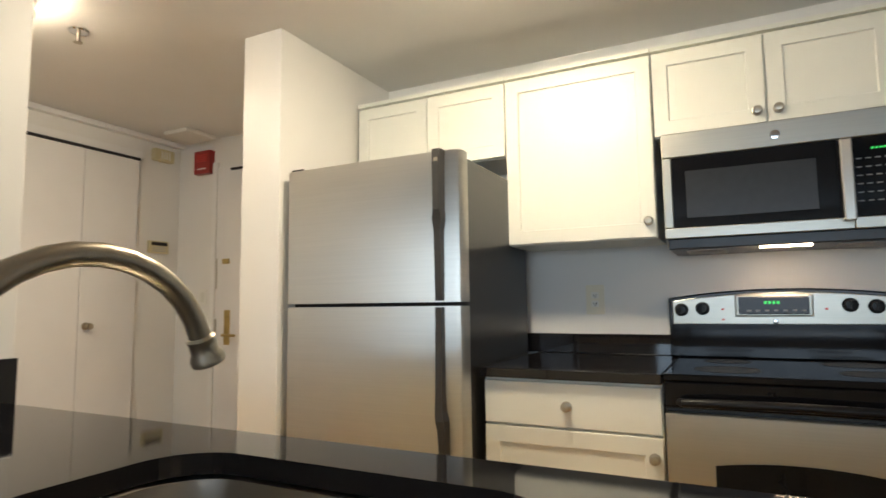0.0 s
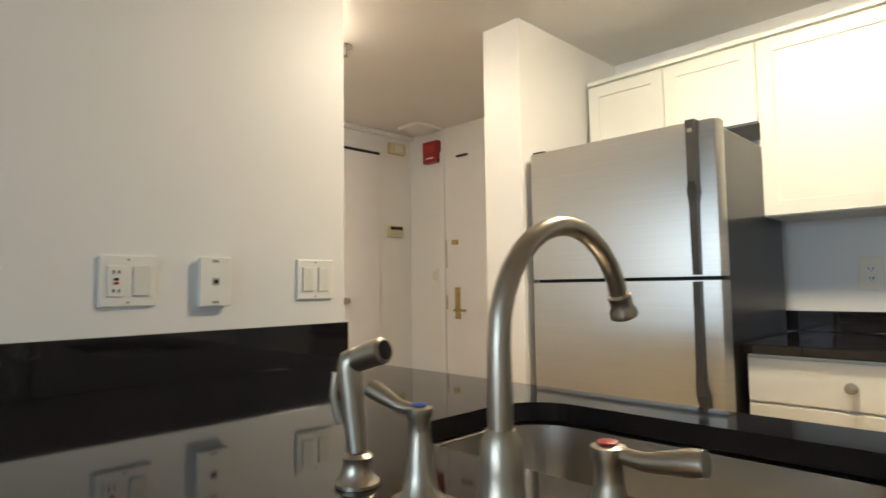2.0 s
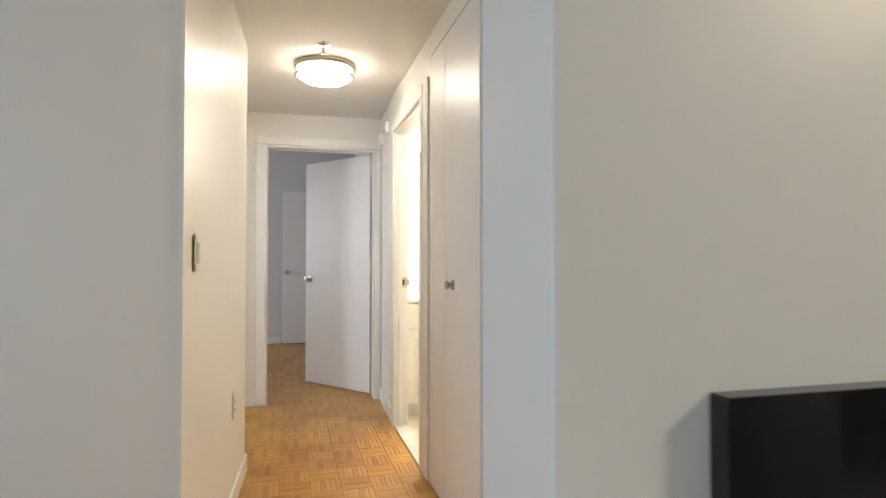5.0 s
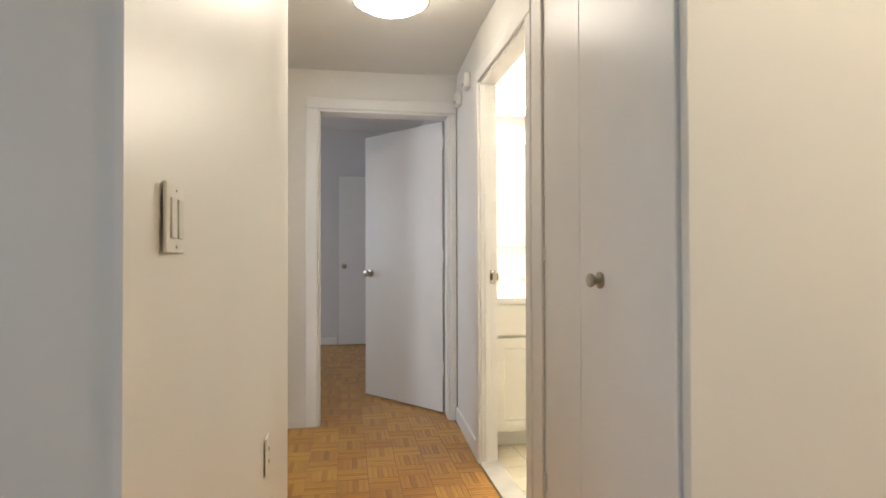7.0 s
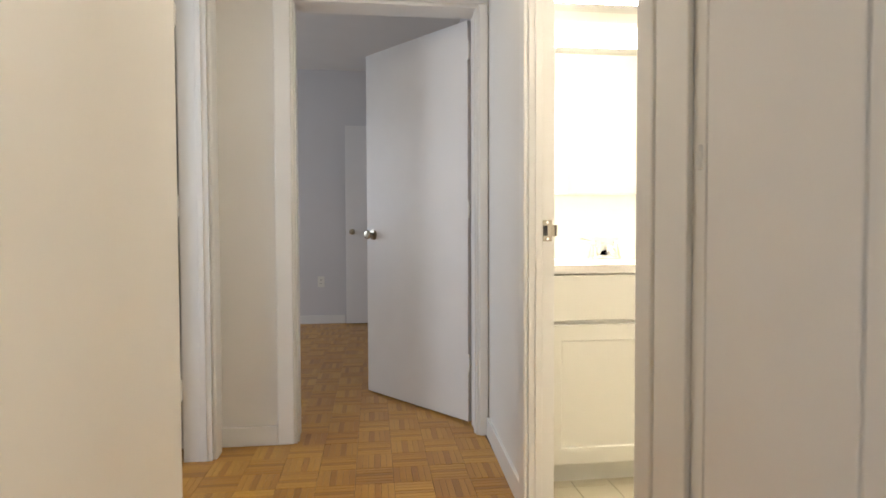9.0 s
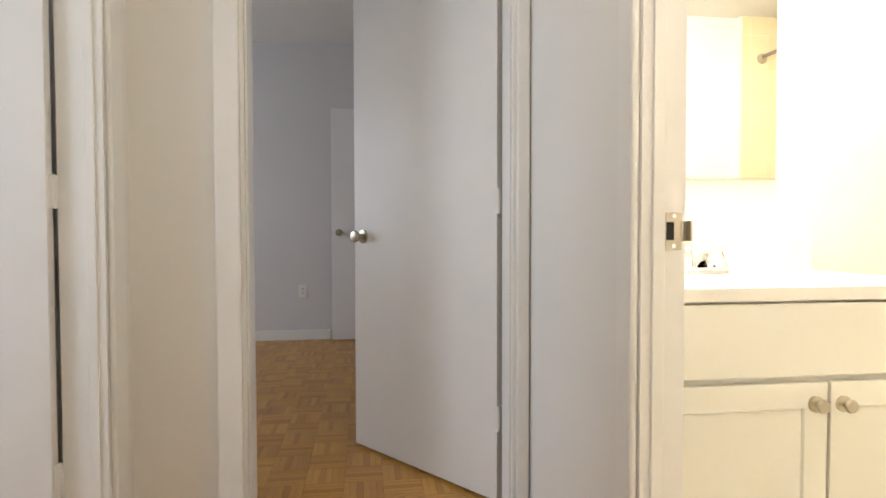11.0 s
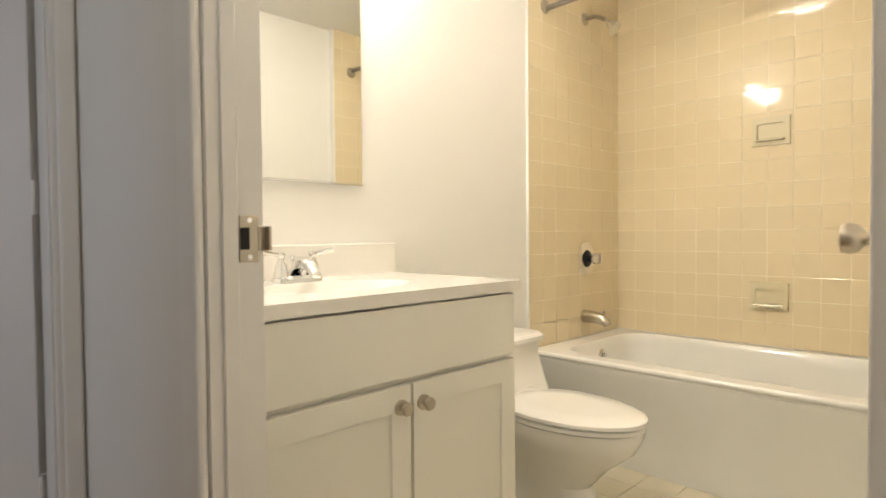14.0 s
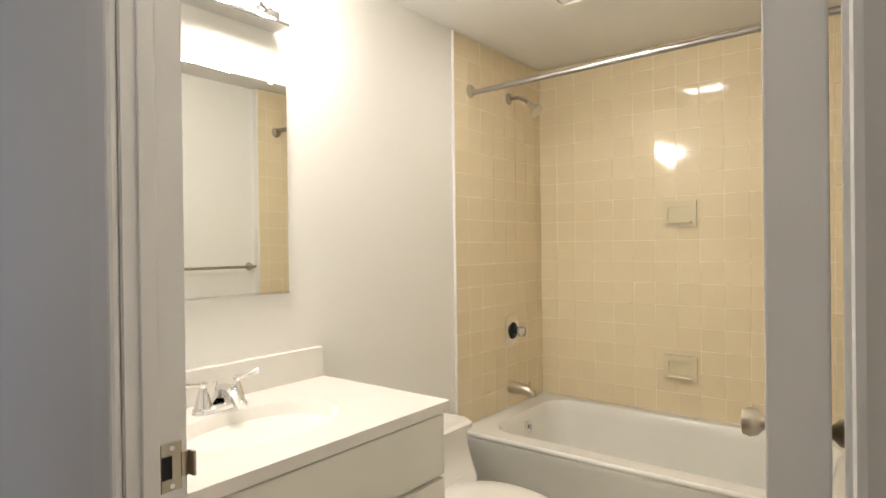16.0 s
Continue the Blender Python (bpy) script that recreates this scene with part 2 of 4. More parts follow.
def tube(points, radii, seg=14, bm=None):
    bm = bm or bmesh.new()
    pts = [Vector(p) for p in points]
    rings = []
    up = Vector((0, 0, 1))
    for i, p in enumerate(pts):
        d = (pts[min(i + 1, len(pts) - 1)] - pts[max(i - 1, 0)]).normalized()
        side = d.cross(up)
        if side.length < 1e-3:
            side = d.cross(Vector((0, 1, 0)))
        side.normalize()
        v = side.cross(d).normalized()
        r = radii[i] if isinstance(radii, (list, tuple)) else radii
        rings.append([bm.verts.new(p + (side * math.cos(2 * math.pi * k / seg) + v * math.sin(2 * math.pi * k / seg)) * r) for k in range(seg)])
        up = v
    for a, b in zip(rings, rings[1:]):
        for i in range(seg):
            j = (i + 1) % seg
            bm.faces.new((a[i], a[j], b[j], b[i]))
    bm.faces.new(list(reversed(rings[0])))
    bm.faces.new(rings[-1])
    bmesh.ops.recalc_face_normals(bm, faces=bm.faces)
    return bm


def rounded(x0, x1, y0, y1, r, n=8):
    out = []
    for cx, cy, a in ((x1 - r, y1 - r, 0), (x0 + r, y1 - r, 90), (x0 + r, y0 + r, 180), (x1 - r, y0 + r, 270)):
        for i in range(n + 1):
            t = radians(a + 90 * i / n)
            out.append((cx + r * math.cos(t), cy + r * math.sin(t)))
    return out


def ellipse(cx, cy, a, b, n=36):
    return [(cx + a * math.cos(2 * math.pi * i / n), cy + b * math.sin(2 * math.pi * i / n)) for i in range(n)]


def loft(rings, cap_first=True, cap_last=True, bm=None):
    """Rings of equal counts of points, joined in order."""
    bm = bm or bmesh.new()
    vs = [[bm.verts.new(p) for p in ring] for ring in rings]
    for a, b in zip(vs, vs[1:]):
        for i in range(len(a)):
            j = (i + 1) % len(a)
            bm.faces.new((a[i], a[j], b[j], b[i]))
    if cap_first:
        bm.faces.new(list(reversed(vs[0])))
    if cap_last:
        bm.faces.new(vs[-1])
    bmesh.ops.recalc_face_normals(bm, faces=bm.faces)
    return bm


def slab_with_hole(outer, hole, z0, z1):
    """A slab of the rectangle outer (x0, x1, y0, y1) with a hole that is a list of points, going counterclockwise from the corner x1, y1."""
    bm = bmesh.new()
    x0, x1, y0, y1 = outer
    n = len(hole)
    ring = []
    cx, cy = sum(p[0] for p in hole) / n, sum(p[1] for p in hole) / n
    corners = {0: (x1, y1), 1: (x0, y1), 2: (x0, y0), 3: (x1, y0)}
    for i, (px, py) in enumerate(hole):
        dx, dy = px - cx, py - cy
        s = min(((x1 - cx) / dx if dx > 1e-6 else 1e9), ((x0 - cx) / dx if dx < -1e-6 else 1e9), ((y1 - cy) / dy if dy > 1e-6 else 1e9), ((y0 - cy) / dy if dy < -1e-6 else 1e9))
        ring.append([cx + dx * s, cy + dy * s])
    for c in corners.values():
        k = min(range(n), key=lambda i: (ring[i][0] - c[0]) ** 2 + (ring[i][1] - c[1]) ** 2)
        ring[k] = list(c)
    top_o = [bm.verts.new((*p, z1)) for p in ring]
    bot_o = [bm.verts.new((*p, z0)) for p in ring]
    top_h = [bm.verts.new((*p, z1)) for p in hole]
    bot_h = [bm.verts.new((*p, z0)) for p in hole]
    for i in range(n):
        j = (i + 1) % n
        bm.faces.new((top_o[i], top_o[j], top_h[j], top_h[i]))
        bm.faces.new((bot_o[j], bot_o[i], bot_h[i], bot_h[j]))
        bm.faces.new((bot_o[i], bot_o[j], top_o[j], top_o[i]))
        bm.faces.new((top_h[i], top_h[j], bot_h[j], bot_h[i]))
    bmesh.ops.recalc_face_normals(bm, faces=bm.faces)
    return bm


# ---- the shell ----
H = 2.32
HB = 2.70
structure("wall_divider", box((-0.62, 0.538, 1.58, 1.755, 0, H), bevel=0.004), PAINT, "white painted wall between kitchen counter and foyer", "wall")
structure("wall_hall_left", loft([[(-1.115, 2.96, z), (-1.05, 4.51, z), (-1.33, 4.51, z), (-1.33, 2.96, z)] for z in (0, H)]), PAINT, "white painted wall along the narrow hall", "wall")
structure("wall_recess", box((-1.45, -1.33, 4.39, 4.95, 0, H), (-1.45, -1.33, 4.95, 5.80, 2.04, H), (-1.45, -1.33, 5.80, 5.955, 0, H)), PAINT, "white wall with a doorway at the hall's end", "wall")
structure("wall_living_north", box((-4.6, -1.33, 2.96, 3.08, 0, H)), PAINT, "plain white wall of the living room", "wall")
structure("wall_hall_end", box((-4.0, -1.005, 5.955, 6.105, 0, HB), (-1.005, -0.130, 5.955, 6.105, 2.06, HB), (-0.130, -0.025, 5.955, 6.105, 0, HB)), PAINT, "white end wall with the bedroom doorway", "wall")
structure("wall_hall_right", box((-0.115, -0.025, 3.21, 3.24, 0, H), (-0.115, -0.025, 3.24, 4.07, 2.20, H), (-0.115, -0.025, 4.07, 4.284, 0, H),
          (-0.115, -0.025, 4.284, 5.121, 2.03, H), bm=loft([[(-0.115, 5.121, z), (-0.025, 5.121, z), (-0.025, 5.955, z), (-0.083, 5.955, z)] for z in (0, H)])), PAINT, "white hall wall with closet and bathroom doorways", "wall")
structure("wall_bath_north", box((-0.025, 2.65, 5.89, 6.105, 0, HB)), PAINT, "white bathroom wall behind vanity and toilet", "wall")
structure("wall_bath_east", box((2.53, 2.65, 4.20, 5.89, 0, H)), PAINT, "bathroom wall along the tub", "wall")
structure("wall_bath_south", box((-0.025, 2.53, 4.20, 4.285, 0, H), (1.69, 2.53, 4.285, 4.33, 0, H)), PAINT, "white bathroom wall opposite the mirror", "wall")
structure("wall_closet", box((-0.025, 0.70, 3.21, 3.30, 0, H), (0.60, 0.70, 3.30, 3.60, 0, H), (0.50, 0.60, 3.30, 4.20, 0, H)), PAINT, "white walls round the hall closet", "wall")
structure("wall_foyer", box((0.60, 2.60, 3.60, 3.70, 0, H)), PAINT, "white foyer wall with folding closet doors", "wall")
structure("wall_entry", box((2.60, 2.72, 1.905, 3.70, 0, H)), PAINT, "white wall around the entry door", "wall")
structure("wall_fridge_side", box((1.554, 2.72, 1.695, 1.905, 0, H), bevel=0.003), PAINT, "white wall end beside the refrigerator", "wall")
structure("wall_kitchen", box((2.41, 2.53, -3.2, 1.695, 0, H)), PAINT, "off-white kitchen wall behind the range", "wall")
structure("wall_south", box((-4.72, 2.53, -3.32, -3.2, 0, H)), PAINT, "plain white wall of the living room", "wall")
structure("wall_living_west", box((-4.72, -4.6, -3.2, -1.8, 0, H), (-4.72, -4.6, -1.8, 1.2, 0, 0.8), (-4.72, -4.6, -1.8, 1.2, 2.1, H), (-4.72, -4.6, 1.2, 2.98, 0, H)), PAINT, "white living room wall with a wide window", "wall")
structure("wall_bedroom_west", box((-4.12, -4.0, 5.955, 7.0, 0, HB), (-4.12, -4.0, 7.0, 9.0, 0, 0.8), (-4.12, -4.0, 7.0, 9.0, 2.2, HB), (-4.12, -4.0, 9.0, 9.64, 0, HB)), PAINT, "bedroom wall with a window", "wall")
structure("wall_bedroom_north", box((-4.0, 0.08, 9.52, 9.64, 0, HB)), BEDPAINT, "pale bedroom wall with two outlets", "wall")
# position made up: stands near the open door to keep its hinge gap dark
structure("wall_bedroom_east", box((0.08, 0.20, 6.105, 9.64, 0, HB)), BEDPAINT, "unseen bedroom wall added close by to shade the door gap", "wall")
structure("wall_side_room", box((-3.2, -3.1, 3.08, 4.3, 0, H), (-3.2, -3.1, 4.3, 5.1, 0, 0.8), (-3.2, -3.1, 4.3, 5.1, 2.1, H), (-3.2, -3.1, 5.1, 5.955, 0, H)), PAINT, "white side room wall with a window", "wall")
structure("ceiling", box((-4.72, 2.72, -3.32, 5.955, H, H + 0.1)), CEIL, "matt white ceiling", "ceiling")
structure("ceiling_bedroom", box((-4.12, 0.20, 6.105, 9.64, HB, HB + 0.1)), CEIL, "matt white bedroom ceiling", "ceiling")
floor = structure("floor", box((-4.72, 2.72, -3.32, 9.64, -0.12, -0.006)), PARQUET_GAP, "golden oak parquet floor in small squares", "floor")


def base_run(name, *spans):
    structure(name, box(*spans, bevel=0.003), TRIM, "white painted baseboard", "baseboard")


structure("baseboard", loft([[(-1.114, 2.96, z), (-1.102, 2.96, z), (-1.037, 4.522, z), (-1.049, 4.522, z)] for z in (0, 0.088)]), TRIM, "white painted baseboard", "baseboard")
base_run("baseboard", (-1.33, -1.08, 5.942, 5.955, 0, 0.09))
structure("baseboard", loft([[(-0.1245, 5.19, z), (-0.1125, 5.19, z), (-0.0845, 5.94, z), (-0.0965, 5.94, z)] for z in (0, 0.09)]), TRIM, "white painted baseboard", "baseboard")
base_run("baseboard", (-4.0, -0.94, 9.507, 9.52, 0, 0.09))
base_run("baseboard", (-4.6, -1.115, 2.947, 2.96, 0, 0.09))
base_run("baseboard", (-0.025, 1.69, 4.285, 4.297, 0, 0.09))
structure("corner_bead", box((-1.124, -1.112, 2.952, 2.9595, 0, H)), TRIM, "thin painted metal corner bead", "trim")


def casing(name, along, plane, face, a0, a1, top, label, width=0.075, thick=0.016, depth=0.09, jamb=0.012, end=None, both_stops=True):
    """A door casing with jambs. along: the axis the wall runs; plane: its face; face: the side it looks to."""
    th = thing(name, (plane if along == "y" else (a0 + a1) / 2, (a0 + a1) / 2 if along == "y" else plane, 0), label, "door frame", kind="structure")

    def span(p0, p1, a, b, z0, z1):
        return (p0, p1, a, b, z0, z1) if along == "y" else (a, b, p0, p1, z0, z1)
    p, q = plane, plane + face * thick
    for lo, hi in ((a0 - width, a0 + 0.001), (a1 - 0.001, a1 + width if end is None else end)):
        part("casing_board", box(span(p, q, lo, hi, 0, top + 0.003), bevel=0.006), TRIM, th)
    part("casing_head", box(span(p, q, a0 - width, a1 + width if end is None else end, top + 0.004, top + width), bevel=0.004), TRIM, th)
    i = plane - face * depth
    for lo, hi, s in ((a0, a0 + jamb, 1), (a1 - jamb, a1, -1)):
        part("jamb", box(span(p - face * 0.001, i, lo, hi, 0, top), bevel=0.001), TRIM, th)
        c = lo + jamb if s > 0 else hi - jamb
        if s < 0 or both_stops:
            part("door_stop", box(span(p - face * 0.022, p - face * 0.047, min(c, c + s * 0.006), max(c, c + s * 0.006), 0, top - 0.012), bevel=0.002), TRIM, th)
    part("head_jamb", box(span(p, i, a0 + jamb, a1 - jamb, top - 0.012, top), bevel=0.001), TRIM, th)
    return th


casing("bedroom_door_frame", "x", 5.955, -1, -1.005, -0.130, 2.06, "white painted casing round the bedroom doorway", depth=0.15, end=-0.088)
bath_frame = casing("bathroom_door_frame", "y", -0.115, -1, 4.284, 5.121, 2.03, "white painted casing round the bathroom doorway", width=0.066, depth=0.09, jamb=0.005, both_stops=False)
casing("side_door_frame", "y", -1.33, 1, 4.95, 5.80, 2.04, "white painted casing of the side room doorway", width=0.085, depth=0.12)
structure("door_side_board", box((-0.127, -0.1155, 4.105, 4.214, 0, 2.105), bevel=0.003), TRIM, "white flat board beside the bathroom casing", "trim")

# ---- doors ----


def knob(at, to, parent, name="knob", r=0.027, mat_=None, length=0.06):
    base = part(name, lathe([(0.001, 0), (r * 1.15, 0), (r * 1.15, 0.006), (r * 0.45, 0.010), (r * 0.42, length * 0.45), (r * 0.85, length * 0.6), (r, length * 0.78), (r * 0.85, length * 0.95), (r * 0.3, length)], aim(at, to), 24), mat_ or NICKEL, parent, "satin nickel knob", smooth=True)
    return base


def leaf_door(name, hinge, angle, width, height, label, knob_h=0.97, z0=0.012, flip=1, knobs=(1, -1), hinges=True, thick=0.035, knob_l=0.06):
    """A flush door: hinge at its base point, turned by angle, with its seen face on local y = 0 and its thickness on +y * flip."""
    m = Matrix.Translation(hinge) @ Matrix.Rotation(radians(angle), 4, "Z")
    th = thing(name, hinge, label, "door", kind="structure")
    y0, y1 = sorted((0, flip * thick))
    part("leaf", box((0.0, width, y0, y1, z0, height), bevel=0.002, m=m), DOORP, th)
    for s in knobs:
        y = 0 if s > 0 else flip * thick
        knob(m @ Vector((width - 0.065, y, knob_h)), m.to_3x3() @ Vector((0, -flip * s, 0)), th, "knob", length=knob_l)
    part("latch", box((width, width + 0.003, (y0 + y1) / 2 - 0.012, (y0 + y1) / 2 + 0.012, knob_h - 0.03, knob_h + 0.03), m=m), NICKEL, th)
    if hinges:
        for hz in (0.315, 1.10, 1.90):
            bm = tube([m @ Vector((-0.006, flip * 0.0, hz - 0.045)), m @ Vector((-0.006, 0, hz + 0.045))], 0.006, 10)
            box((-0.0125, 0.0, min(0, flip * 0.025), max(0, flip * 0.025), hz - 0.045, hz + 0.045), bm=bm, m=m)
            part("hinge", bm, TRIM, th, "painted-over butt hinge")
    return th


leaf_door("door_bedroom", (-0.157, 6.120, 0), 127.6, 0.843, 2.05, "white flush bedroom door standing half open", flip=-1)
leaf_door("door_bathroom", (-0.030, 4.3385, 0), 6.6, 0.82, 2.02, "white flush bathroom door open against the wall", knob_h=0.982, flip=-1, hinges=False, thick=0.038, knob_l=0.072)
leaf_door("door_side_room", (-1.462, 5.79, 0), 182.0, 0.82, 2.03, "white flush door open into the side room", flip=1)
leaf_door("door_bedroom_closet", (-0.10, 9.41, 0), 180.0, 0.82, 2.10, "white flush closet door in the bedroom", flip=-1, knobs=(1,), hinges=False, knob_h=0.985)

closet = thing("hall_closet_door", (-0.10, 3.65, 0), "white folding closet door with two flush panels", "door", kind="structure")
part("panel", box((-0.125, -0.095, 3.245, 3.7585, 0.012, 2.185), bevel=0.003), DOORP, closet)
part("panel", box((-0.125, -0.095, 3.7615, 4.052, 0.012, 2.185), bevel=0.003), DOORP, closet)
knob((-0.125, 3.615, 1.033), (-1, 0, 0), closet, "knob", 0.020, None, 0.038)
part("hinge", box((-0.133, -0.125, 4.060, 4.071, 1.085, 1.125), bevel=0.003), TRIM, closet)
part("hinge", box((-0.133, -0.125, 4.057, 4.072, 0.28, 0.34), bevel=0.003), TRIM, closet)
part("track", box((-0.118, -0.03, 3.245, 4.065, 2.187, 2.198)), DARKSLOT, closet, "dark steel door track")
structure("closet_back", box((-0.02, 0.48, 4.10, 4.19, 0, H)), PAINT, "plain closet wall", "wall")
strike = part("strike_plate", box((-0.066, -0.034, 5.1135, 5.1158, 0.955, 1.027), (-0.036, -0.022, 5.1125, 5.1158, 0.972, 1.010), (-0.024, -0.019, 5.100, 5.1150, 0.972, 1.010), bevel=0.001), NICKEL, bath_frame, "worn nickel strike plate")
part("strike_hole", box((-0.065, -0.050, 5.1122, 5.1134, 0.974, 1.008)), DARKSLOT, strike)
for z in (0.963, 1.019):
    part("screw", lathe([(0.0045, 0), (0.004, 0.0012), (0.001, 0.0014)], aim((-0.050, 5.1134, z), (0, -1, 0)), 12), CHROME, strike)
structure("threshold", box((-0.125, -0.015, 4.290, 5.115, -0.006, 0.014), bevel=0.005), THRESH, "worn pale marble door threshold", "threshold")

# foyer: folding closet doors, entry door and what hangs on the walls
fd = thing("foyer_closet_door", (1.6, 3.59, 0), "white folding closet doors in the foyer", "door", kind="structure")
for x0, x1 in ((0.80, 1.158), (1.162, 1.523), (1.527, 1.893), (1.897, 2.262)):
    part("panel", box((x0, x1, 3.575, 3.598, 0.012, 2.13), bevel=0.003), DOORP, fd)
knob((1.94, 3.575, 1.035), (0, -1, 0), fd, "knob", 0.02)
part("top_track", box((0.80, 2.27, 3.577, 3.598, 2.134, 2.150)), DARKSLOT, fd, "dark gap under the door track")
part("head_trim", box((0.76, 2.30, 3.582, 3.598, 2.152, 2.20), bevel=0.003), TRIM, fd)
structure("cornice", box((0.70, 2.60, 3.55, 3.60, 2.285, 2.318), bevel=0.004), TRIM, "painted strip along the foyer ceiling", "trim")

ed = thing("entry_door", (2.59, 2.75, 0), "white flush entry door with brass lever and deadbolt", "door", kind="structure")
part("leaf", box((2.578, 2.598, 2.30, 3.19, 0.012, 2.10), bevel=0.003), DOORP, ed)
part("frame_board", box((2.570, 2.599, 3.193, 3.235, 0, 2.14), bevel=0.003), TRIM, ed)
part("frame_board", box((2.570, 2.599, 2.255, 2.297, 0, 2.14), bevel=0.003), TRIM, ed)
plate = part("escutcheon", box((2.570, 2.578, 3.045, 3.095, 0.89, 1.12), bevel=0.003), BRASS, ed, "tall brass lock plate")
part("lever", tube([(2.57, 3.07, 0.955), (2.535, 3.07, 0.955), (2.53, 3.05, 0.955), (2.53, 2.955, 0.955)], 0.009), BRASS, plate)
part("thumb_turn", box((2.560, 2.570, 3.06, 3.08, 1.06, 1.08), bevel=0.002), BRASS, plate)
part("deadbolt", box((2.566, 2.578, 3.06, 3.12, 1.43, 1.465), bevel=0.003), BRASS, ed, "dull brass deadbolt")
part("chain", box(*[(2.57, 2.577, 3.172, 3.182, z, z + 0.012) for z in [1.265 + 0.016 * i for i in range(13)]], bevel=0.002), NICKEL, ed)
part("strike", box((2.566, 2.57, 3.165, 3.178, 0.96, 1.06)), NICKEL, ed)
part("closer", box((2.555, 2.578, 2.95, 3.05, 2.07, 2.082), bevel=0.002), DARKSLOT, ed)

alarm = thing("fire_alarm", (2.6, 3.32, 2.15), "dark red wall-mounted fire alarm strobe", "alarm")
part("housing", box((2.55, 2.599, 3.245, 3.40, 2.07, 2.235), bevel=0.006), REDP, alarm)
part("sounder_grille", box(*[(2.546, 2.551, 3.27, 3.375, z, z + 0.006) for z in (2.155, 2.17, 2.185, 2.2)]), REDDOT, alarm)
part("lettering", box((2.547, 2.551, 3.28, 3.36, 2.10, 2.108)), WPLATE, alarm)
tm = thing("thermostat", (2.43, 3.6, 1.55), "yellowed ivory wall thermostat with dark display", "thermostat")
part("body", box((2.355, 2.505, 3.575, 3.599, 1.515, 1.60), bevel=0.004), IVORY, tm)
part("display", box((2.37, 2.49, 3.572, 3.576, 1.568, 1.592)), DARKSLOT, tm)
tagged(part("label_bars", box(*[(2.38, 2.48, 3.572, 3.576, z, z + 0.005) for z in (1.527, 1.54, 1.553)]), GREYP, tm), kind="stuff")
ch = thing("door_chime", (2.44, 3.6, 2.2), "ivory plastic door chime box", "door chime")
part("body", box((2.36, 2.515, 3.555, 3.599, 2.16, 2.245), bevel=0.006), IVORY, ch)
part("grille", box(*[(2.41 + 0.02 * i, 2.418 + 0.02 * i, 3.552, 3.556, 2.175, 2.23) for i in range(4)]), WPLATE, ch)
ic = thing("intercom", (2.6, 2.68, 1.48), "ivory plastic wall intercom beside the entry", "intercom")
part("body", box((2.565, 2.599, 2.02, 2.13, 1.38, 1.58), bevel=0.006), IVORY, ic)
part("speaker", box(*[(2.562, 2.566, 2.04, 2.11, z, z + 0.006) for z in (1.5, 1.515, 1.53, 1.545)]), GREYP, ic)
sm = thing("smoke_detector", (2.42, 3.28, H), "flat white smoke detector on the foyer ceiling", "smoke detector")
part("body", box((2.30, 2.54, 3.17, 3.40, H - 0.03, H - 0.001), bevel=0.008), WPLATE, sm)


def sprinkler(x, y):
    th = thing("ceiling_sprinkler", (x, y, H), "chrome pendent sprinkler head under a round plate", "sprinkler", "ceiling sprinklers")
    part("escutcheon", lathe([(0.012, -0.012), (0.036, -0.008), (0.04, -0.001), (0.02, -0.0005)], Matrix.Translation((x, y, H)), 24), CHROME, th, smooth=True)
    part("frame", lathe([(0.008, -0.05), (0.008, -0.012)], Matrix.Translation((x, y, H)), 12), NICKEL, th)
    part("deflector", lathe([(0.002, -0.056), (0.018, -0.054), (0.018, -0.052), (0.002, -0.050)], Matrix.Translation((x, y, H)), 16), NICKEL, th)


sprinkler(-0.647, 4.36)
sprinkler(1.17, 2.47)


def flush_lamp(x, y, r, glow, label):
    th = thing("ceiling_lamp", (x, y, H), label, "ceiling lamp", "flush ceiling lamps")
    m = Matrix.Translation((x, y, H))
    part("canopy", lathe([(r * 1.0, -0.022), (r * 1.03, -0.018), (r * 1.03, -0.001)], m, 40), NICKEL, th)
    part("diffuser", lathe([(0.01, -0.115), (r * 0.4, -0.112), (r * 0.75, -0.098), (r * 0.88, -0.075), (r * 0.90, -0.024)], m, 40), glow, th, "frosted white glass bowl", smooth=True)
    for z in (-0.072, -0.028):
        n = 48
        pts = [(x + r * math.cos(2 * math.pi * i / n), y + r * math.sin(2 * math.pi * i / n), H + z) for i in range(n + 1)]
        part("ring", tube(pts, 0.006, 8), NICKEL, th, "brushed nickel ring", smooth=True)
    return th


flush_lamp(-0.62, 4.70, 0.17, GLOW_H, "round flush lamp with two nickel rings")
flush_lamp(1.20, 0.70, 0.17, GLOW_K, "round flush lamp on the kitchen ceiling")
flush_lamp(0.79, 2.40, 0.15, GLOW_F, "round flush lamp on the foyer ceiling")

# ---- plates on the walls ----


def plate_frame(at, normal):
    """Local x across the plate, y up, z out of the wall."""
    z = Vector(normal).normalized()
    y = Vector((0, 0, 1))
    x = y.cross(z)
    m = Matrix((x, y, z)).transposed().to_4x4()
    return Matrix.Translation(at) @ m


def wall_plate(name, at, normal, w, h, inserts, label, category="switch", face=None):
    m = plate_frame(at, normal)
    th = thing(name, at, label, category)
    part("plate", box((-w / 2, w / 2, -h / 2, h / 2, 0.0005, 0.007), bevel=0.002, m=m), face or WPLATE, th)
    for nm, spans, mt in inserts:
        ins = part(nm, box(*spans, bevel=0.0008, m=m), mt, th)
        if len(spans) > 1:
            tagged(ins, kind="stuff")
    return th


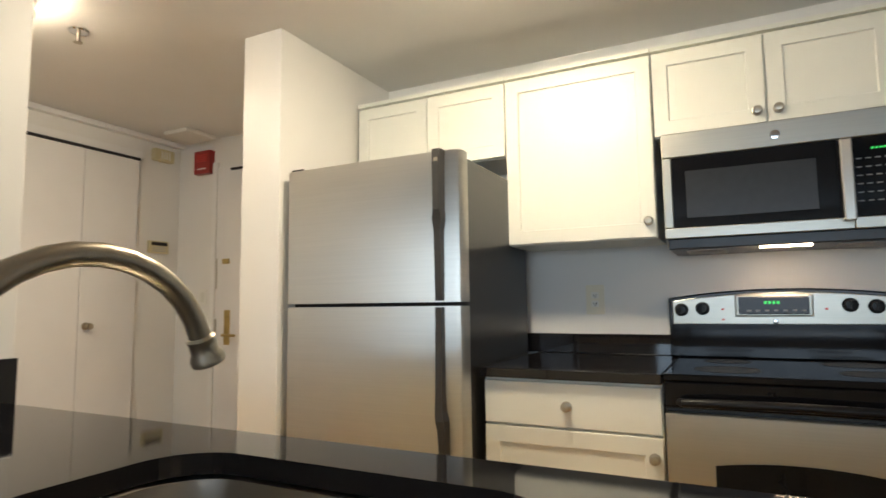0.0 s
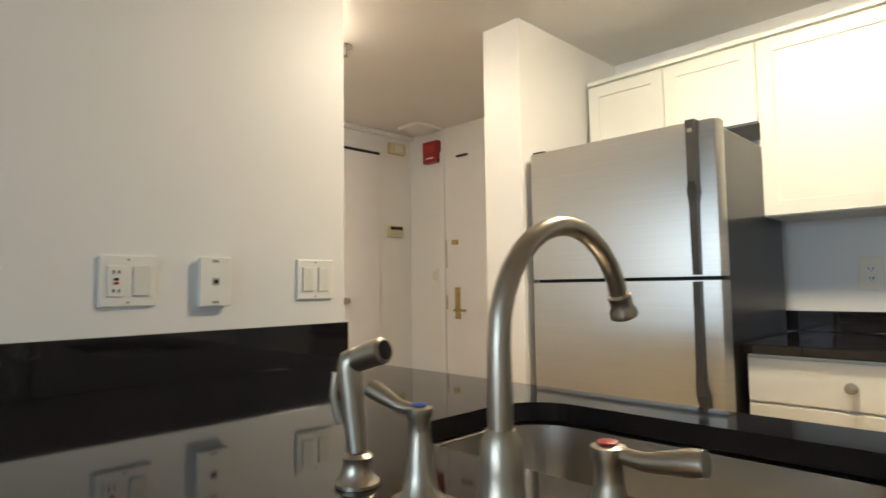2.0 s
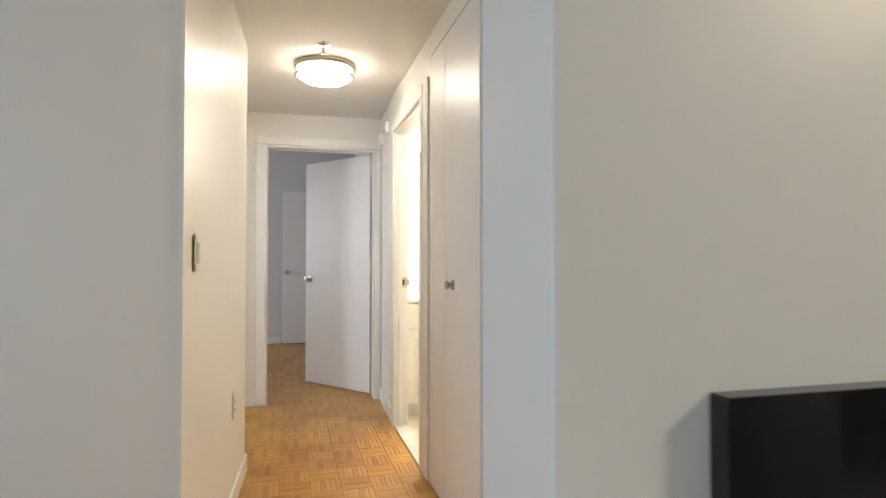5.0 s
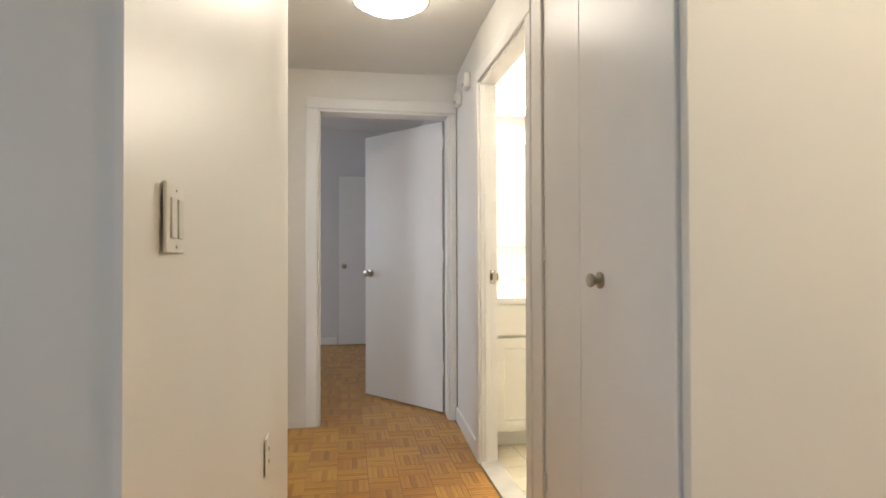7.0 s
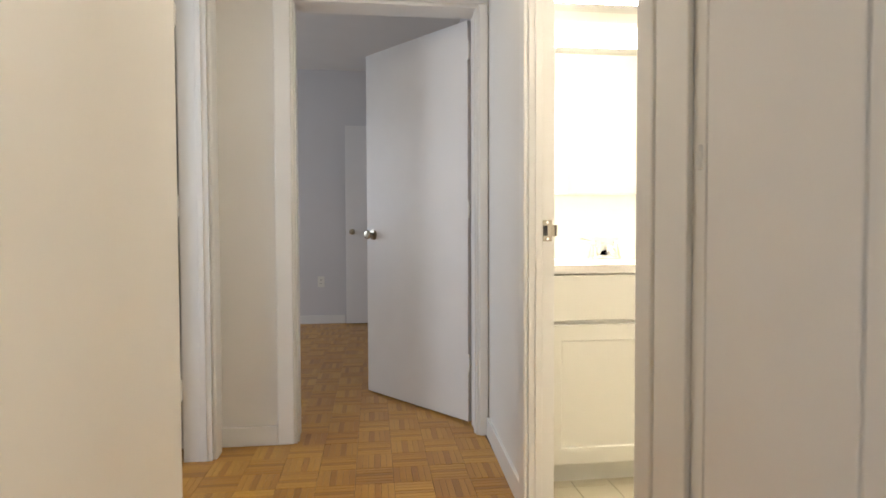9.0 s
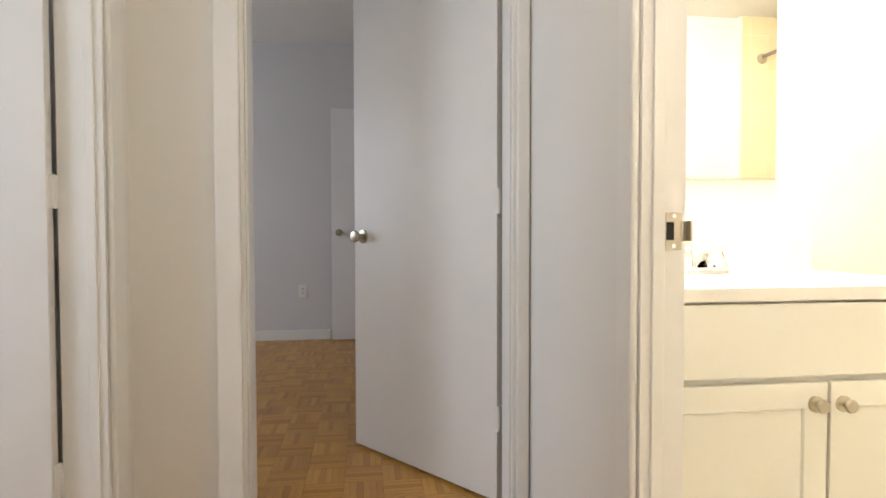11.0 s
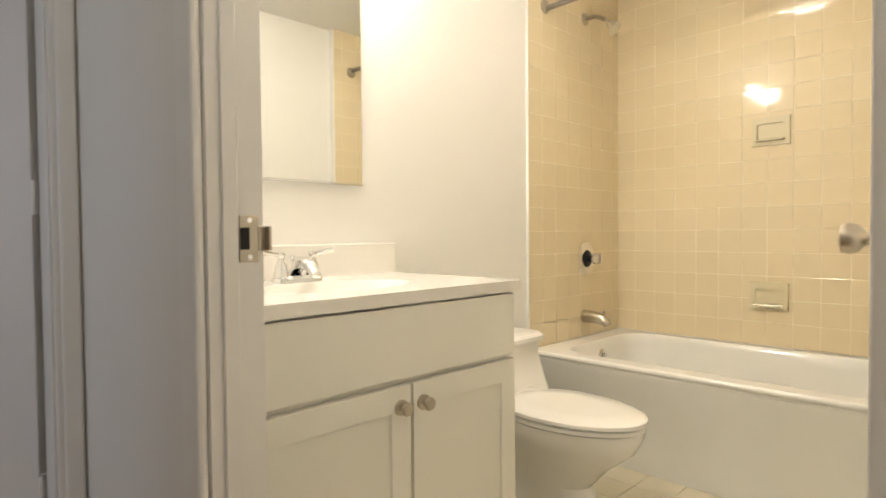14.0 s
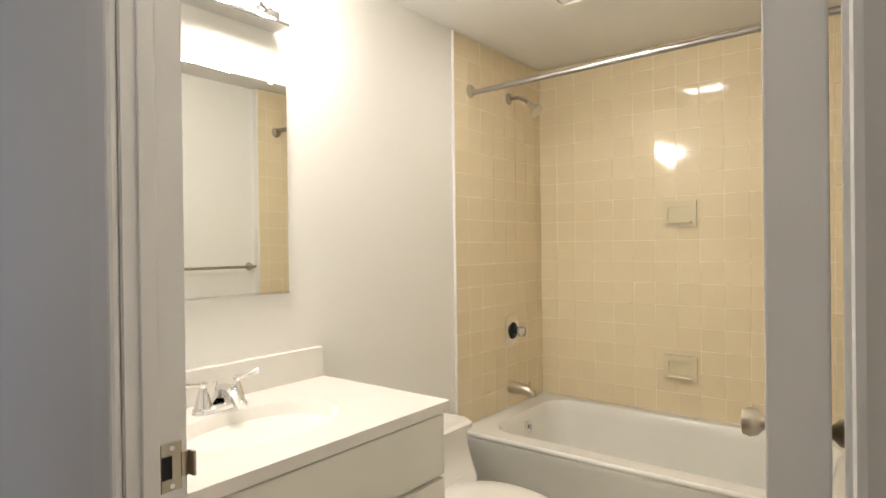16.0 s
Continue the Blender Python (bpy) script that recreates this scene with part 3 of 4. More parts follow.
def duplex(x=0.0, z=0.0):
    out = []
    for s in (0.019, -0.019):
        out.append(("socket", [(x - 0.016, x + 0.016, s - 0.014, s + 0.014, 0.007, 0.0095)], WPLATE))
        out.append(("slots", [(x - 0.008, x - 0.005, s - 0.004, s + 0.006, 0.0096, 0.0101), (x + 0.005, x + 0.008, s - 0.004, s + 0.006, 0.0096, 0.0101), (x - 0.002, x + 0.002, s - 0.010, s - 0.006, 0.0096, 0.0101)], DARKSLOT))
    return out


def rocker(x):
    return [("surround", [(x - 0.0175, x + 0.0175, -0.034, 0.034, 0.007, 0.0078)], IVORYW),
            ("rocker", [(x - 0.0165, x + 0.0165, -0.033, 0.033, 0.0078, 0.0105)], ROCKER)]


SCREWS = [("screw", [(-0.003, 0.003, -0.050, -0.045, 0.007, 0.0082)], NICKEL), ("screw", [(-0.003, 0.003, 0.045, 0.050, 0.007, 0.0082)], NICKEL)]
gfci = [("outlet_face", [(-0.042, -0.008, -0.034, 0.034, 0.007, 0.010)], WPLATE),
        ("test_button", [(-0.030, -0.020, 0.001, 0.007, 0.010, 0.012)], DARKSLOT),
        ("reset_button", [(-0.030, -0.020, -0.008, -0.002, 0.010, 0.012)], REDDOT),
        ("slots", [(-0.032, -0.029, 0.016, 0.024, 0.010, 0.0105), (-0.021, -0.018, 0.016, 0.024, 0.010, 0.0105), (-0.032, -0.029, -0.026, -0.018, 0.010, 0.0105), (-0.021, -0.018, -0.026, -0.018, 0.010, 0.0105)], DARKSLOT)]
wall_plate("outlet_switch", (-0.050, 1.58, 1.149), (0, -1, 0), 0.116, 0.114, gfci + rocker(0.027) + SCREWS, "white double plate with a test outlet and switch", "outlet")
jack = wall_plate("phone_jack", (0.143, 1.568, 1.147), (0, -1, 0), 0.076, 0.120, [("port", [(-0.009, 0.009, -0.009, 0.009, 0.007, 0.0085)], GREYP), ("port_hole", [(-0.004, 0.006, -0.005, 0.004, 0.0086, 0.0092)], DARKSLOT)] + [("screw", [(-0.008, 0.008, s * 0.05 - 0.003, s * 0.05 + 0.003, 0.007, 0.0085)], NICKEL) for s in (1, -1)], "thick white surface-mounted phone jack", "phone jack")
part("back_box", box((0.107, 0.179, 1.568, 1.5795, 1.089, 1.205), bevel=0.002), WPLATE, jack)
wall_plate("light_switch", (0.434, 1.58, 1.152), (0, -1, 0), 0.116, 0.110, rocker(-0.025) + rocker(0.025) + SCREWS, "white double rocker switch plate")
wall_plate("hall_switch", (-1.1065, 3.152, 1.164), (1, 0.042, 0), 0.120, 0.116, rocker(-0.023) + rocker(0.023) + SCREWS, "white double rocker switch in the hall")
wall_plate("hall_outlet", (-1.070, 4.03, 0.47), (1, 0.042, 0), 0.072, 0.115, duplex() + SCREWS[:0], "white duplex outlet low on the hall wall", "outlet")
wall_plate("kitchen_outlet", (2.41, 0.60, 1.155), (-1, 0, 0), 0.082, 0.132, duplex(), "ivory duplex outlet above the backsplash", "outlet", IVORYP)
wall_plate("bedroom_outlet", (-1.19, 9.52, 0.45), (0, -1, 0), 0.072, 0.115, duplex(), "white duplex outlet on the bedroom wall", "outlet")
wall_plate("bedroom_jack", (-1.71, 9.52, 0.45), (0, -1, 0), 0.072, 0.115, [("port", [(-0.012, 0.012, -0.01, 0.01, 0.007, 0.009)], GREYP)], "white cable jack on the bedroom wall", "outlet")
wall_plate("entry_switch", (2.60, 3.33, 1.21), (-1, 0, 0), 0.072, 0.114, rocker(0), "white rocker switch beside the entry door")
for i, (y, z) in enumerate(((5.44, 2.13), (5.76, 2.11))):
    x = -0.115 + 0.0384 * (y - 5.121) - 0.001
    th = thing("hall_sensor", (x, y, z), "small white sensor high on the hall wall", "sensor", "hall sensors")
    part("body", box((x - 0.039, x, y - 0.045, y + 0.045, z - 0.045, z + 0.045), bevel=0.012), WPLATE, th)
    part("lens", box((x - 0.043, x - 0.038, y - 0.015, y + 0.015, z - 0.03, z - 0.012), bevel=0.002), BRASS if i else GREYP, th)

# ---- kitchen ----


def shaker(m, w, h, name, parent, material, rail=0.055, frame_t=0.019, flat=False):
    """A cabinet front: m puts local x across, y up, z out; the origin at its lower corner."""
    if flat:
        return part(name, box((0, w, 0, h, 0, frame_t), bevel=0.003, m=m), material, parent)
    def ring(i, z):
        return [m @ Vector(p) for p in ((i, i, z), (w - i, i, z), (w - i, h - i, z), (i, h - i, z))]
    bm = loft([ring(0, 0), ring(0, frame_t - 0.0015), ring(0.0015, frame_t), ring(rail, frame_t), ring(rail + 0.003, frame_t - 0.007)])
    return part(name, bm, material, parent)


def facing_west(x, y, z):
    """Local x towards -y, y up, z out towards -x."""
    return Matrix.Translation((x, y, z)) @ Matrix(((0, 0, -1, 0), (-1, 0, 0, 0), (0, 1, 0, 0), (0, 0, 0, 1)))


def upper_cabinet(y0, y1, z0, z1, doors, label, knobs, x=2.095):
    th = thing("wall_cabinet", ((x + 2.41) / 2, (y0 + y1) / 2, z0), label, "cabinet", "kitchen wall cabinets")
    part("body", box((x, 2.408, y0 + 0.001, y1 - 0.001, z0, z1), bevel=0.001), CABINET, th)
    w = (y1 - y0) / doors
    for i in range(doors):
        ya = y1 - i * w
        d = shaker(facing_west(x - 0.001, ya - 0.003, z0 + 0.004), w - 0.006, z1 - z0 - 0.012, "door", th, CABINET)
        ky = knobs[i]
        if ky is not None:
            knob((x - 0.02, ky[0], ky[1]), (-1, 0, 0), d, "knob", 0.0155, NICKEL, 0.03)
    part("top_trim", box((x - 0.024, x + 0.02, y0, y1, z1 + 0.001, z1 + 0.02), bevel=0.002), CABINET, th)
    return th


upper_cabinet(0.892, 1.664, 1.775, 2.115, 2, "white two-door cabinet above the refrigerator", [(1.305, 1.80), (1.245, 1.80)])
upper_cabinet(0.285, 0.890, 1.385, 2.115, 1, "tall white single-door wall cabinet", [(0.315, 1.452)])
upper_cabinet(-0.492, 0.283, 1.772, 2.115, 2, "white two-door cabinet above the microwave", [(-0.072, 1.822), (-0.140, 1.822)])
upper_cabinet(-1.10, -0.494, 1.385, 2.115, 1, "tall white wall cabinet past the microwave", [None])

mw = thing("microwave", (2.2, -0.128, 1.37), "stainless over-range microwave with black window", "microwave")
part("body", box((2.055, 2.405, -0.508, 0.254, 1.375, 1.768), bevel=0.003), DARKENAM, mw)
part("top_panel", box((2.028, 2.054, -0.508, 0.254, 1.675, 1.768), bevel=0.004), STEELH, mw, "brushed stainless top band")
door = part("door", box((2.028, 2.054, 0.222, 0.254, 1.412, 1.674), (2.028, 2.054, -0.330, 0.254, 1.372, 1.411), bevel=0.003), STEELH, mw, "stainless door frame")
part("door_glass", box((2.030, 2.053, -0.296, 0.221, 1.412, 1.674), bevel=0.002), BLACKG, mw, "black glass door")
part("window", box((2.0265, 2.0298, -0.235, 0.175, 1.445, 1.62), bevel=0.001), SMOKEG, door)
part("control_panel", box((2.030, 2.053, -0.508, -0.332, 1.412, 1.674), bevel=0.002), BLACKG, mw, "black touch control panel")
part("panel_base", box((2.028, 2.054, -0.508, -0.331, 1.372, 1.411), bevel=0.003), STEELH, mw)
part("handle", box((1.985, 2.005, -0.331, -0.298, 1.395, 1.668), (2.004, 2.03, -0.325, -0.304, 1.40, 1.425), (2.004, 2.03, -0.325, -0.304, 1.638, 1.663), bevel=0.005), STEEL, mw, "curved stainless pull handle")
part("display", box(*[(2.0285, 2.0299, -0.440 + 0.011 * i, -0.433 + 0.011 * i, 1.631, 1.637) for i in range(5)]), GREEN_LED, mw, "green lit clock digits")
tagged(part("key_print", box(*[(2.0285, 2.0299, -0.49 + 0.026 * i, -0.475 + 0.026 * i, 1.60 - 0.028 * j, 1.604 - 0.028 * j) for i in range(6) for j in range(6)]), GREYPRINT, mw), kind="stuff")
part("badge", lathe([(0.001, 0), (0.016, 0), (0.016, 0.003), (0.012, 0.004)], aim((2.028, -0.119, 1.717), (-1, 0, 0)), 24), CHROME, mw, smooth=True)
under = part("underside", box((2.06, 2.40, -0.50, 0.246, 1.335, 1.374), bevel=0.004), DARKENAM, mw)
part("vent_filter", box((2.10, 2.30, 0.05, 0.19, 1.330, 1.3345), bevel=0.001), GREYP, under)
part("vent_filter", box((2.10, 2.30, -0.45, -0.30, 1.330, 1.3345), bevel=0.001), GREYP, under)
part("light_lens", box((2.095, 2.125, -0.215, -0.055, 1.3305, 1.3345), bevel=0.001), GLOW_MW, under, "lit cooktop lamp lens")

rg = thing("range", (2.05, -0.128, 0), "stainless and black electric range", "range")
part("body", box((1.735, 2.38, -0.505, 0.248, 0.02, 0.895), bevel=0.003), DARKENAM, rg)
part("cooktop", box((1.70, 2.36, -0.507, 0.249, 0.896, 0.918), bevel=0.004), BLACKG, rg, "black glass cooktop")
for bx_, by_, br_ in ((1.88, 0.07, 0.10), (1.88, -0.32, 0.085), (2.17, 0.07, 0.08), (2.17, -0.32, 0.10)):
    part("burner_ring", lathe([(br_, 0.0002), (br_, 0.0008), (br_ - 0.004, 0.0009), (br_ - 0.004, 0.0003)], Matrix.Translation((bx_, by_, 0.918)), 40), BURNER, rg)
part("front_rail", box((1.70, 1.735, -0.507, 0.249, 0.815, 0.895), bevel=0.006), BLACKG, rg, "glossy black front rail")
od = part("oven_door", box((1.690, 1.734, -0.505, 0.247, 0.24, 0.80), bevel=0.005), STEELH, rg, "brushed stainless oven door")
win = [(y, 0.655 + 0.022 * (1 - ((y + 0.128) / 0.24) ** 2)) for y in [0.112 - 0.04 * i for i in range(13)]]
part("oven_window", loft([[(1.6865, y, z) for y, z in win] + [(1.6865, -0.368, 0.36), (1.6865, 0.112, 0.36)], [(1.6899, y, z) for y, z in win] + [(1.6899, -0.368, 0.36), (1.6899, 0.112, 0.36)]]), BLACKG, od, "dark glass oven window")
part("oven_handle", tube([(1.688, 0.20, 0.835), (1.655, 0.19, 0.838), (1.645, 0.10, 0.842), (1.643, -0.128, 0.845), (1.645, -0.35, 0.842), (1.655, -0.45, 0.838), (1.688, -0.46, 0.835)], 0.013), BLACKP, rg, "black bar handle", smooth=True)
part("drawer", box((1.692, 1.734, -0.505, 0.247, 0.05, 0.235), bevel=0.005), STEELH, rg)
crest = lambda inset, x: [(x, y, 1.155 - inset + 0.032 * (1 - ((y + 0.128) / 0.41) ** 2)) for y in [0.28 - inset - (0.816 - 2 * inset) / 16 * i for i in range(17)]]
outline = lambda inset, x, zb: crest(inset, x) + [(x, -0.536 + inset, zb + inset), (x, 0.28 - inset, zb + inset)]
part("backguard_shell", loft([outline(0, 2.40, 0.918), outline(0, 2.31, 0.918), outline(0.006, 2.302, 0.918)]), BLACKG, rg, "black backguard shell")
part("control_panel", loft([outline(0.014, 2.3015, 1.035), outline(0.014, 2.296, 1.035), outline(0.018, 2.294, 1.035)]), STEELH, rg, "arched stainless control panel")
for ky, kz in ((0.231, 1.108), (0.153, 1.113), (-0.338, 1.122), (-0.416, 1.116)):
    k = part("control_knob", lathe([(0.001, 0), (0.026, 0), (0.026, 0.004), (0.020, 0.006), (0.018, 0.022), (0.004, 0.024)], aim((2.294, ky, kz), (-1, 0, 0)), 22), BLACKP, rg, "black control knob", smooth=True)
    part("grip", box((2.262, 2.272, ky - 0.004, ky + 0.004, kz - 0.018, kz + 0.018), bevel=0.002), BLACKP, k)
dp = part("display_bezel", box((2.288, 2.294, -0.224, 0.036, 1.080, 1.165), bevel=0.006), STEELH, rg)
part("display_glass", box((2.2855, 2.2882, -0.212, 0.024, 1.089, 1.156), bevel=0.003), BLACKG, dp)
part("clock_digits", box(*[(2.2845, 2.2854, -0.115 + 0.014 * i, -0.106 + 0.014 * i, 1.128, 1.139) for i in range(4)]), GREEN_LED, dp)
tagged(part("button_row", box(*[(2.2845, 2.2854, -0.20 + 0.03 * i, -0.185 + 0.03 * i, 1.10, 1.107) for i in range(7)]), GREYPRINT, dp), kind="stuff")
tagged(part("panel_print", box((2.2932, 2.2939, 0.075, 0.085, 1.105, 1.112), (2.2932, 2.2939, 0.075, 0.085, 1.065, 1.072), (2.2932, 2.2939, -0.27, -0.26, 1.105, 1.112)), REDDOT, rg), kind="stuff")
part("badge", lathe([(0.001, 0), (0.010, 0), (0.010, 0.002), (0.006, 0.003)], aim((2.294, -0.10, 1.062), (-1, 0, 0)), 20), CHROME, rg, smooth=True)

bc = thing("base_cabinet", (2.05, 0.555, 0), "white base cabinet with a drawer over a door", "cabinet")
part("body", box((1.735, 2.405, 0.256, 0.862, 0.10, 0.880), bevel=0.001), CABINET, bc)
part("toe_kick", box((1.80, 2.40, 0.256, 0.862, 0, 0.10)), DARKSLOT, bc)
dr = shaker(facing_west(1.734, 0.859, 0.722), 0.60, 0.148, "drawer", bc, CABINET, flat=True)
knob((1.715, 0.562, 0.793), (-1, 0, 0), dr, "knob", 0.0155, NICKEL, 0.03)
dd = shaker(facing_west(1.734, 0.859, 0.11), 0.60, 0.604, "door", bc, CABINET)
knob((1.715, 0.285, 0.650), (-1, 0, 0), dd, "knob", 0.0155, NICKEL, 0.03)
ct = thing("worktop", (2.05, 0.56, 0.882), "polished black granite worktop beside the range", "worktop")
part("slab", box((1.695, 2.405, 0.254, 0.872, 0.882, 0.915), bevel=0.003), GRANITE, ct)
part("backsplash", box((2.385, 2.406, 0.262, 0.945, 0.916, 1.002), bevel=0.002), GRANITE, ct)
bc2 = thing("base_cabinet", (2.05, -0.80, 0), "white base cabinet past the range", "cabinet")
part("body", box((1.735, 2.405, -1.11, -0.512, 0, 0.880), bevel=0.001), CABINET, bc2)
ct2 = thing("worktop", (2.05, -0.81, 0.882), "polished black granite worktop past the range", "worktop")
part("slab", box((1.695, 2.405, -1.11, -0.512, 0.882, 0.915), bevel=0.003), GRANITE, ct2)

fr = thing("refrigerator", (1.95, 1.26, 0), "stainless top-freezer refrigerator with dark handles", "refrigerator")
part("case", box((1.625, 2.30, 0.885, 1.645, 0.03, 1.675), bevel=0.006), DARKENAM, fr, "dark textured steel case")
part("grille", box((1.60, 1.63, 0.89, 1.64, 0.03, 0.10), bevel=0.003), BLACKP, fr)


def fridge_door(z0, z1, name):
    prof = []
    for y, x in ((0.872, 1.622), (0.872, 1.580), (0.880, 1.563), (0.900, 1.555), (1.26, 1.549), (1.630, 1.555), (1.648, 1.563), (1.656, 1.580), (1.656, 1.622)):
        prof.append((x, y))
    return part(name, loft([[(x, y, z) for x, y in prof] for z in (z0, z1)]), STEEL, fr, "brushed stainless door", smooth=True)


fz = fridge_door(1.150, 1.688, "freezer_door")
fd2 = fridge_door(0.105, 1.136, "fresh_food_door")
part("gasket", box((1.600, 1.626, 0.885, 1.645, 0.11, 1.68)), BLACKP, fr)
part("hinge_cap", box((1.57, 1.64, 1.585, 1.645, 1.690, 1.70), bevel=0.004), BLACKP, fr)
part("handle", loft([[(1.553, y - w, z), (1.553, y + w, z), (x, y + w, z), (x, y - w, z)] for z, x, y, w in ((1.686, 1.512, 0.944, 0.016), (1.63, 1.508, 0.944, 0.014), (1.47, 1.508, 0.944, 0.013), (1.44, 1.515, 0.946, 0.018), (1.40, 1.522, 0.948, 0.013), (1.155, 1.528, 0.948, 0.012))]), HANDLED, fz, "charcoal full-height handle")
part("handle", loft([[(1.553, y - w, z), (1.553, y + w, z), (x, y + w, z), (x, y - w, z)] for z, x, y, w in ((1.132, 1.526, 0.948, 0.012), (0.86, 1.522, 0.948, 0.012), (0.78, 1.516, 0.946, 0.014), (0.75, 1.510, 0.940, 0.017), (0.72, 1.512, 0.936, 0.014), (0.60, 1.520, 0.934, 0.012))]), HANDLED, fd2, "charcoal full-height handle")
part("bracket", box((1.508, 1.517, 0.936, 0.952, 1.64, 1.655), bevel=0.002), NICKEL, fz)

# peninsula with sink
SX0, SX1, SY0, SY1 = 0.085, 0.430, 0.215, 0.835
pen = thing("peninsula_worktop", (0.03, 0.4, 0.882), "polished black granite peninsula worktop", "worktop")
part("bar_slab", box((-0.482, -0.150, 0.46, 1.578, 0.882, 0.915)), GRANITE, pen)
part("slab", slab_with_hole((-0.150, 0.553, -0.80, 1.578), rounded(SX0, SX1, SY0, SY1, 0.10, 10), 0.882, 0.915), GRANITE, pen)
part("backsplash", box((-0.480, 0.534, 1.557, 1.579, 0.9152, 1.028), bevel=0.001), GRANITE, pen, "black granite end splash")
pb = thing("peninsula_cabinet", (0.2, 0.4, 0), "white cabinets under the peninsula", "cabinet")
part("end_panel", box((-0.12, -0.10, -0.79, 1.57, 0, 0.880), bevel=0.001), CABINET, pb)
for y0, y1 in ((-0.79, -0.20), (0.98, 1.57)):
    part("body", box((-0.099, 0.52, y0, y1, 0.1, 0.880), bevel=0.001), CABINET, pb)
part("sink_front", box((0.50, 0.52, -0.19, 0.97, 0.1, 0.880), bevel=0.001), CABINET, pb)
sk = thing("kitchen_sink", (0.25, 0.52, 0.70), "brushed stainless undermount sink", "sink")
rings = []
for z, g, r in ((0.881, 0.012, 0.11), (0.876, -0.004, 0.10), (0.72, -0.018, 0.09), (0.70, -0.030, 0.08), (0.692, -0.06, 0.06)):
    rings.append([(x, y, z) for x, y in rounded(SX0 - g, SX1 + g, SY0 - g, SY1 + g, r, 10)])
part("bowl", loft(rings, cap_first=False), SINKST, sk, smooth=True)
part("drain", lathe([(0.001, 0.001), (0.045, 0.001), (0.045, 0.004), (0.03, 0.002)], Matrix.Translation((0.26, 0.52, 0.692)), 28), CHROME, sk)

FX, FY = -0.085, 0.475
fa = thing("kitchen_faucet", (FX, FY, 0.915), "brushed nickel gooseneck kitchen faucet", "faucet")
part("deck_plate", loft([[(x, y, z) for x, y in rounded(FX - w, FX + w, FY - 0.128, FY + 0.128, w * 0.95, 8)] for z, w in ((0.9155, 0.030), (0.921, 0.030), (0.927, 0.024))]), NICKEL, fa, smooth=True)
part("body", lathe([(0.026, 0.0), (0.026, 0.006), (0.021, 0.012), (0.0185, 0.05), (0.0175, 0.072), (0.012, 0.083)], Matrix.Translation((FX, FY, 0.925)), 28), NICKEL, fa, smooth=True)
TIP = Vector((0.136, 0.480, 1.098))
b0 = Vector((FX, FY, 1.0))
side = Vector((TIP.x - FX, TIP.y - FY, 0))
pts = [b0, b0 + Vector((0, 0, 0.04)), b0 + Vector((0, 0, 0.075))]
rad = side.length / 2
for i in range(1, 15):
    a = math.pi - (math.pi * 0.90) * i / 14
    pts.append(Vector((FX, FY, 1.080)) + side.normalized() * (rad + rad * math.cos(a)) + Vector((0, 0, 0.105 * math.sin(a))))
spout = part("spout", tube(pts, [0.0108] * 2 + [0.0099] * (len(pts) - 2), 18), NICKEL, fa, smooth=True)
endp, dirn = pts[-1], (pts[-1] - pts[-2]).normalized()
part("aerator", lathe([(0.011, 0), (0.0135, 0.002), (0.0125, 0.005), (0.0125, 0.016), (0.0155, 0.021), (0.0155, 0.027), (0.008, 0.027)], aim(endp - dirn * 0.004, dirn), 22), NICKEL, spout, smooth=True)


def valve_handle(y, lever, dot):
    h = part("handle", lathe([(0.021, 0), (0.021, 0.005), (0.017, 0.010), (0.0135, 0.030), (0.0125, 0.050), (0.0105, 0.060), (0.0100, 0.074), (0.0125, 0.080), (0.0125, 0.087), (0.004, 0.090)], Matrix.Translation((FX, y, 0.925)), 26), NICKEL, fa, smooth=True)
    z = 0.925 + 0.083
    s = Vector((FX, y, z))
    d = Vector(lever)
    part("lever", tube([s, s + d * 0.4 + Vector((0, 0, -0.002)), s + d * 0.9 + Vector((0, 0, 0.004)), s + d + Vector((0, 0, 0.005))], [0.0055, 0.0065, 0.0095, 0.0088], 14), NICKEL, h, smooth=True)
    part("button", lathe([(0.0075, 0), (0.0075, 0.001), (0.004, 0.0018)], Matrix.Translation((FX, y, 0.925 + 0.0895)), 20), dot, h)


valve_handle(FY + 0.100, (-0.012, 0.060, 0.012), BLUEDOT)
valve_handle(FY - 0.099, (0.0, -0.068, 0.0), REDDOT)
sp = thing("side_sprayer", (FX + 0.004, 0.680, 0.915), "brushed nickel side sprayer in its holder", "sprayer")
sm_ = Matrix.Translation((FX + 0.004, 0.680, 0.9155))
part("holder", lathe([(0.024, 0), (0.024, 0.004), (0.018, 0.010), (0.015, 0.025), (0.017, 0.030), (0.012, 0.034)], sm_, 26), NICKEL, sp, smooth=True)
s0 = Vector((FX + 0.004, 0.680, 0.95))
part("wand", tube([s0 + Vector(p) for p in ((0, 0, 0), (-0.001, 0.003, 0.028), (-0.002, 0.007, 0.060), (-0.002, 0.010, 0.088), (-0.001, 0.008, 0.097), (0.002, 0.000, 0.102))], [0.0105, 0.0115, 0.013, 0.0145, 0.0145, 0.012], 18), NICKEL, sp, smooth=True)
part("spray_head", tube([s0 + Vector(p) for p in ((-0.002, 0.013, 0.090), (0.001, 0.004, 0.097), (0.006, -0.020, 0.106), (0.009, -0.034, 0.110), (0.0095, -0.036, 0.1105))], [0.009, 0.0135, 0.0145, 0.0145, 0.011], 18), NICKEL, sp, smooth=True)
part("nozzle", lathe([(0.0105, 0), (0.0105, 0.002), (0.004, 0.0025)], aim(s0 + Vector((0.0095, -0.036, 0.1105)), (0.003, -0.014, 0.004)), 18), BLACKP, sp, "dark spray nozzle face")
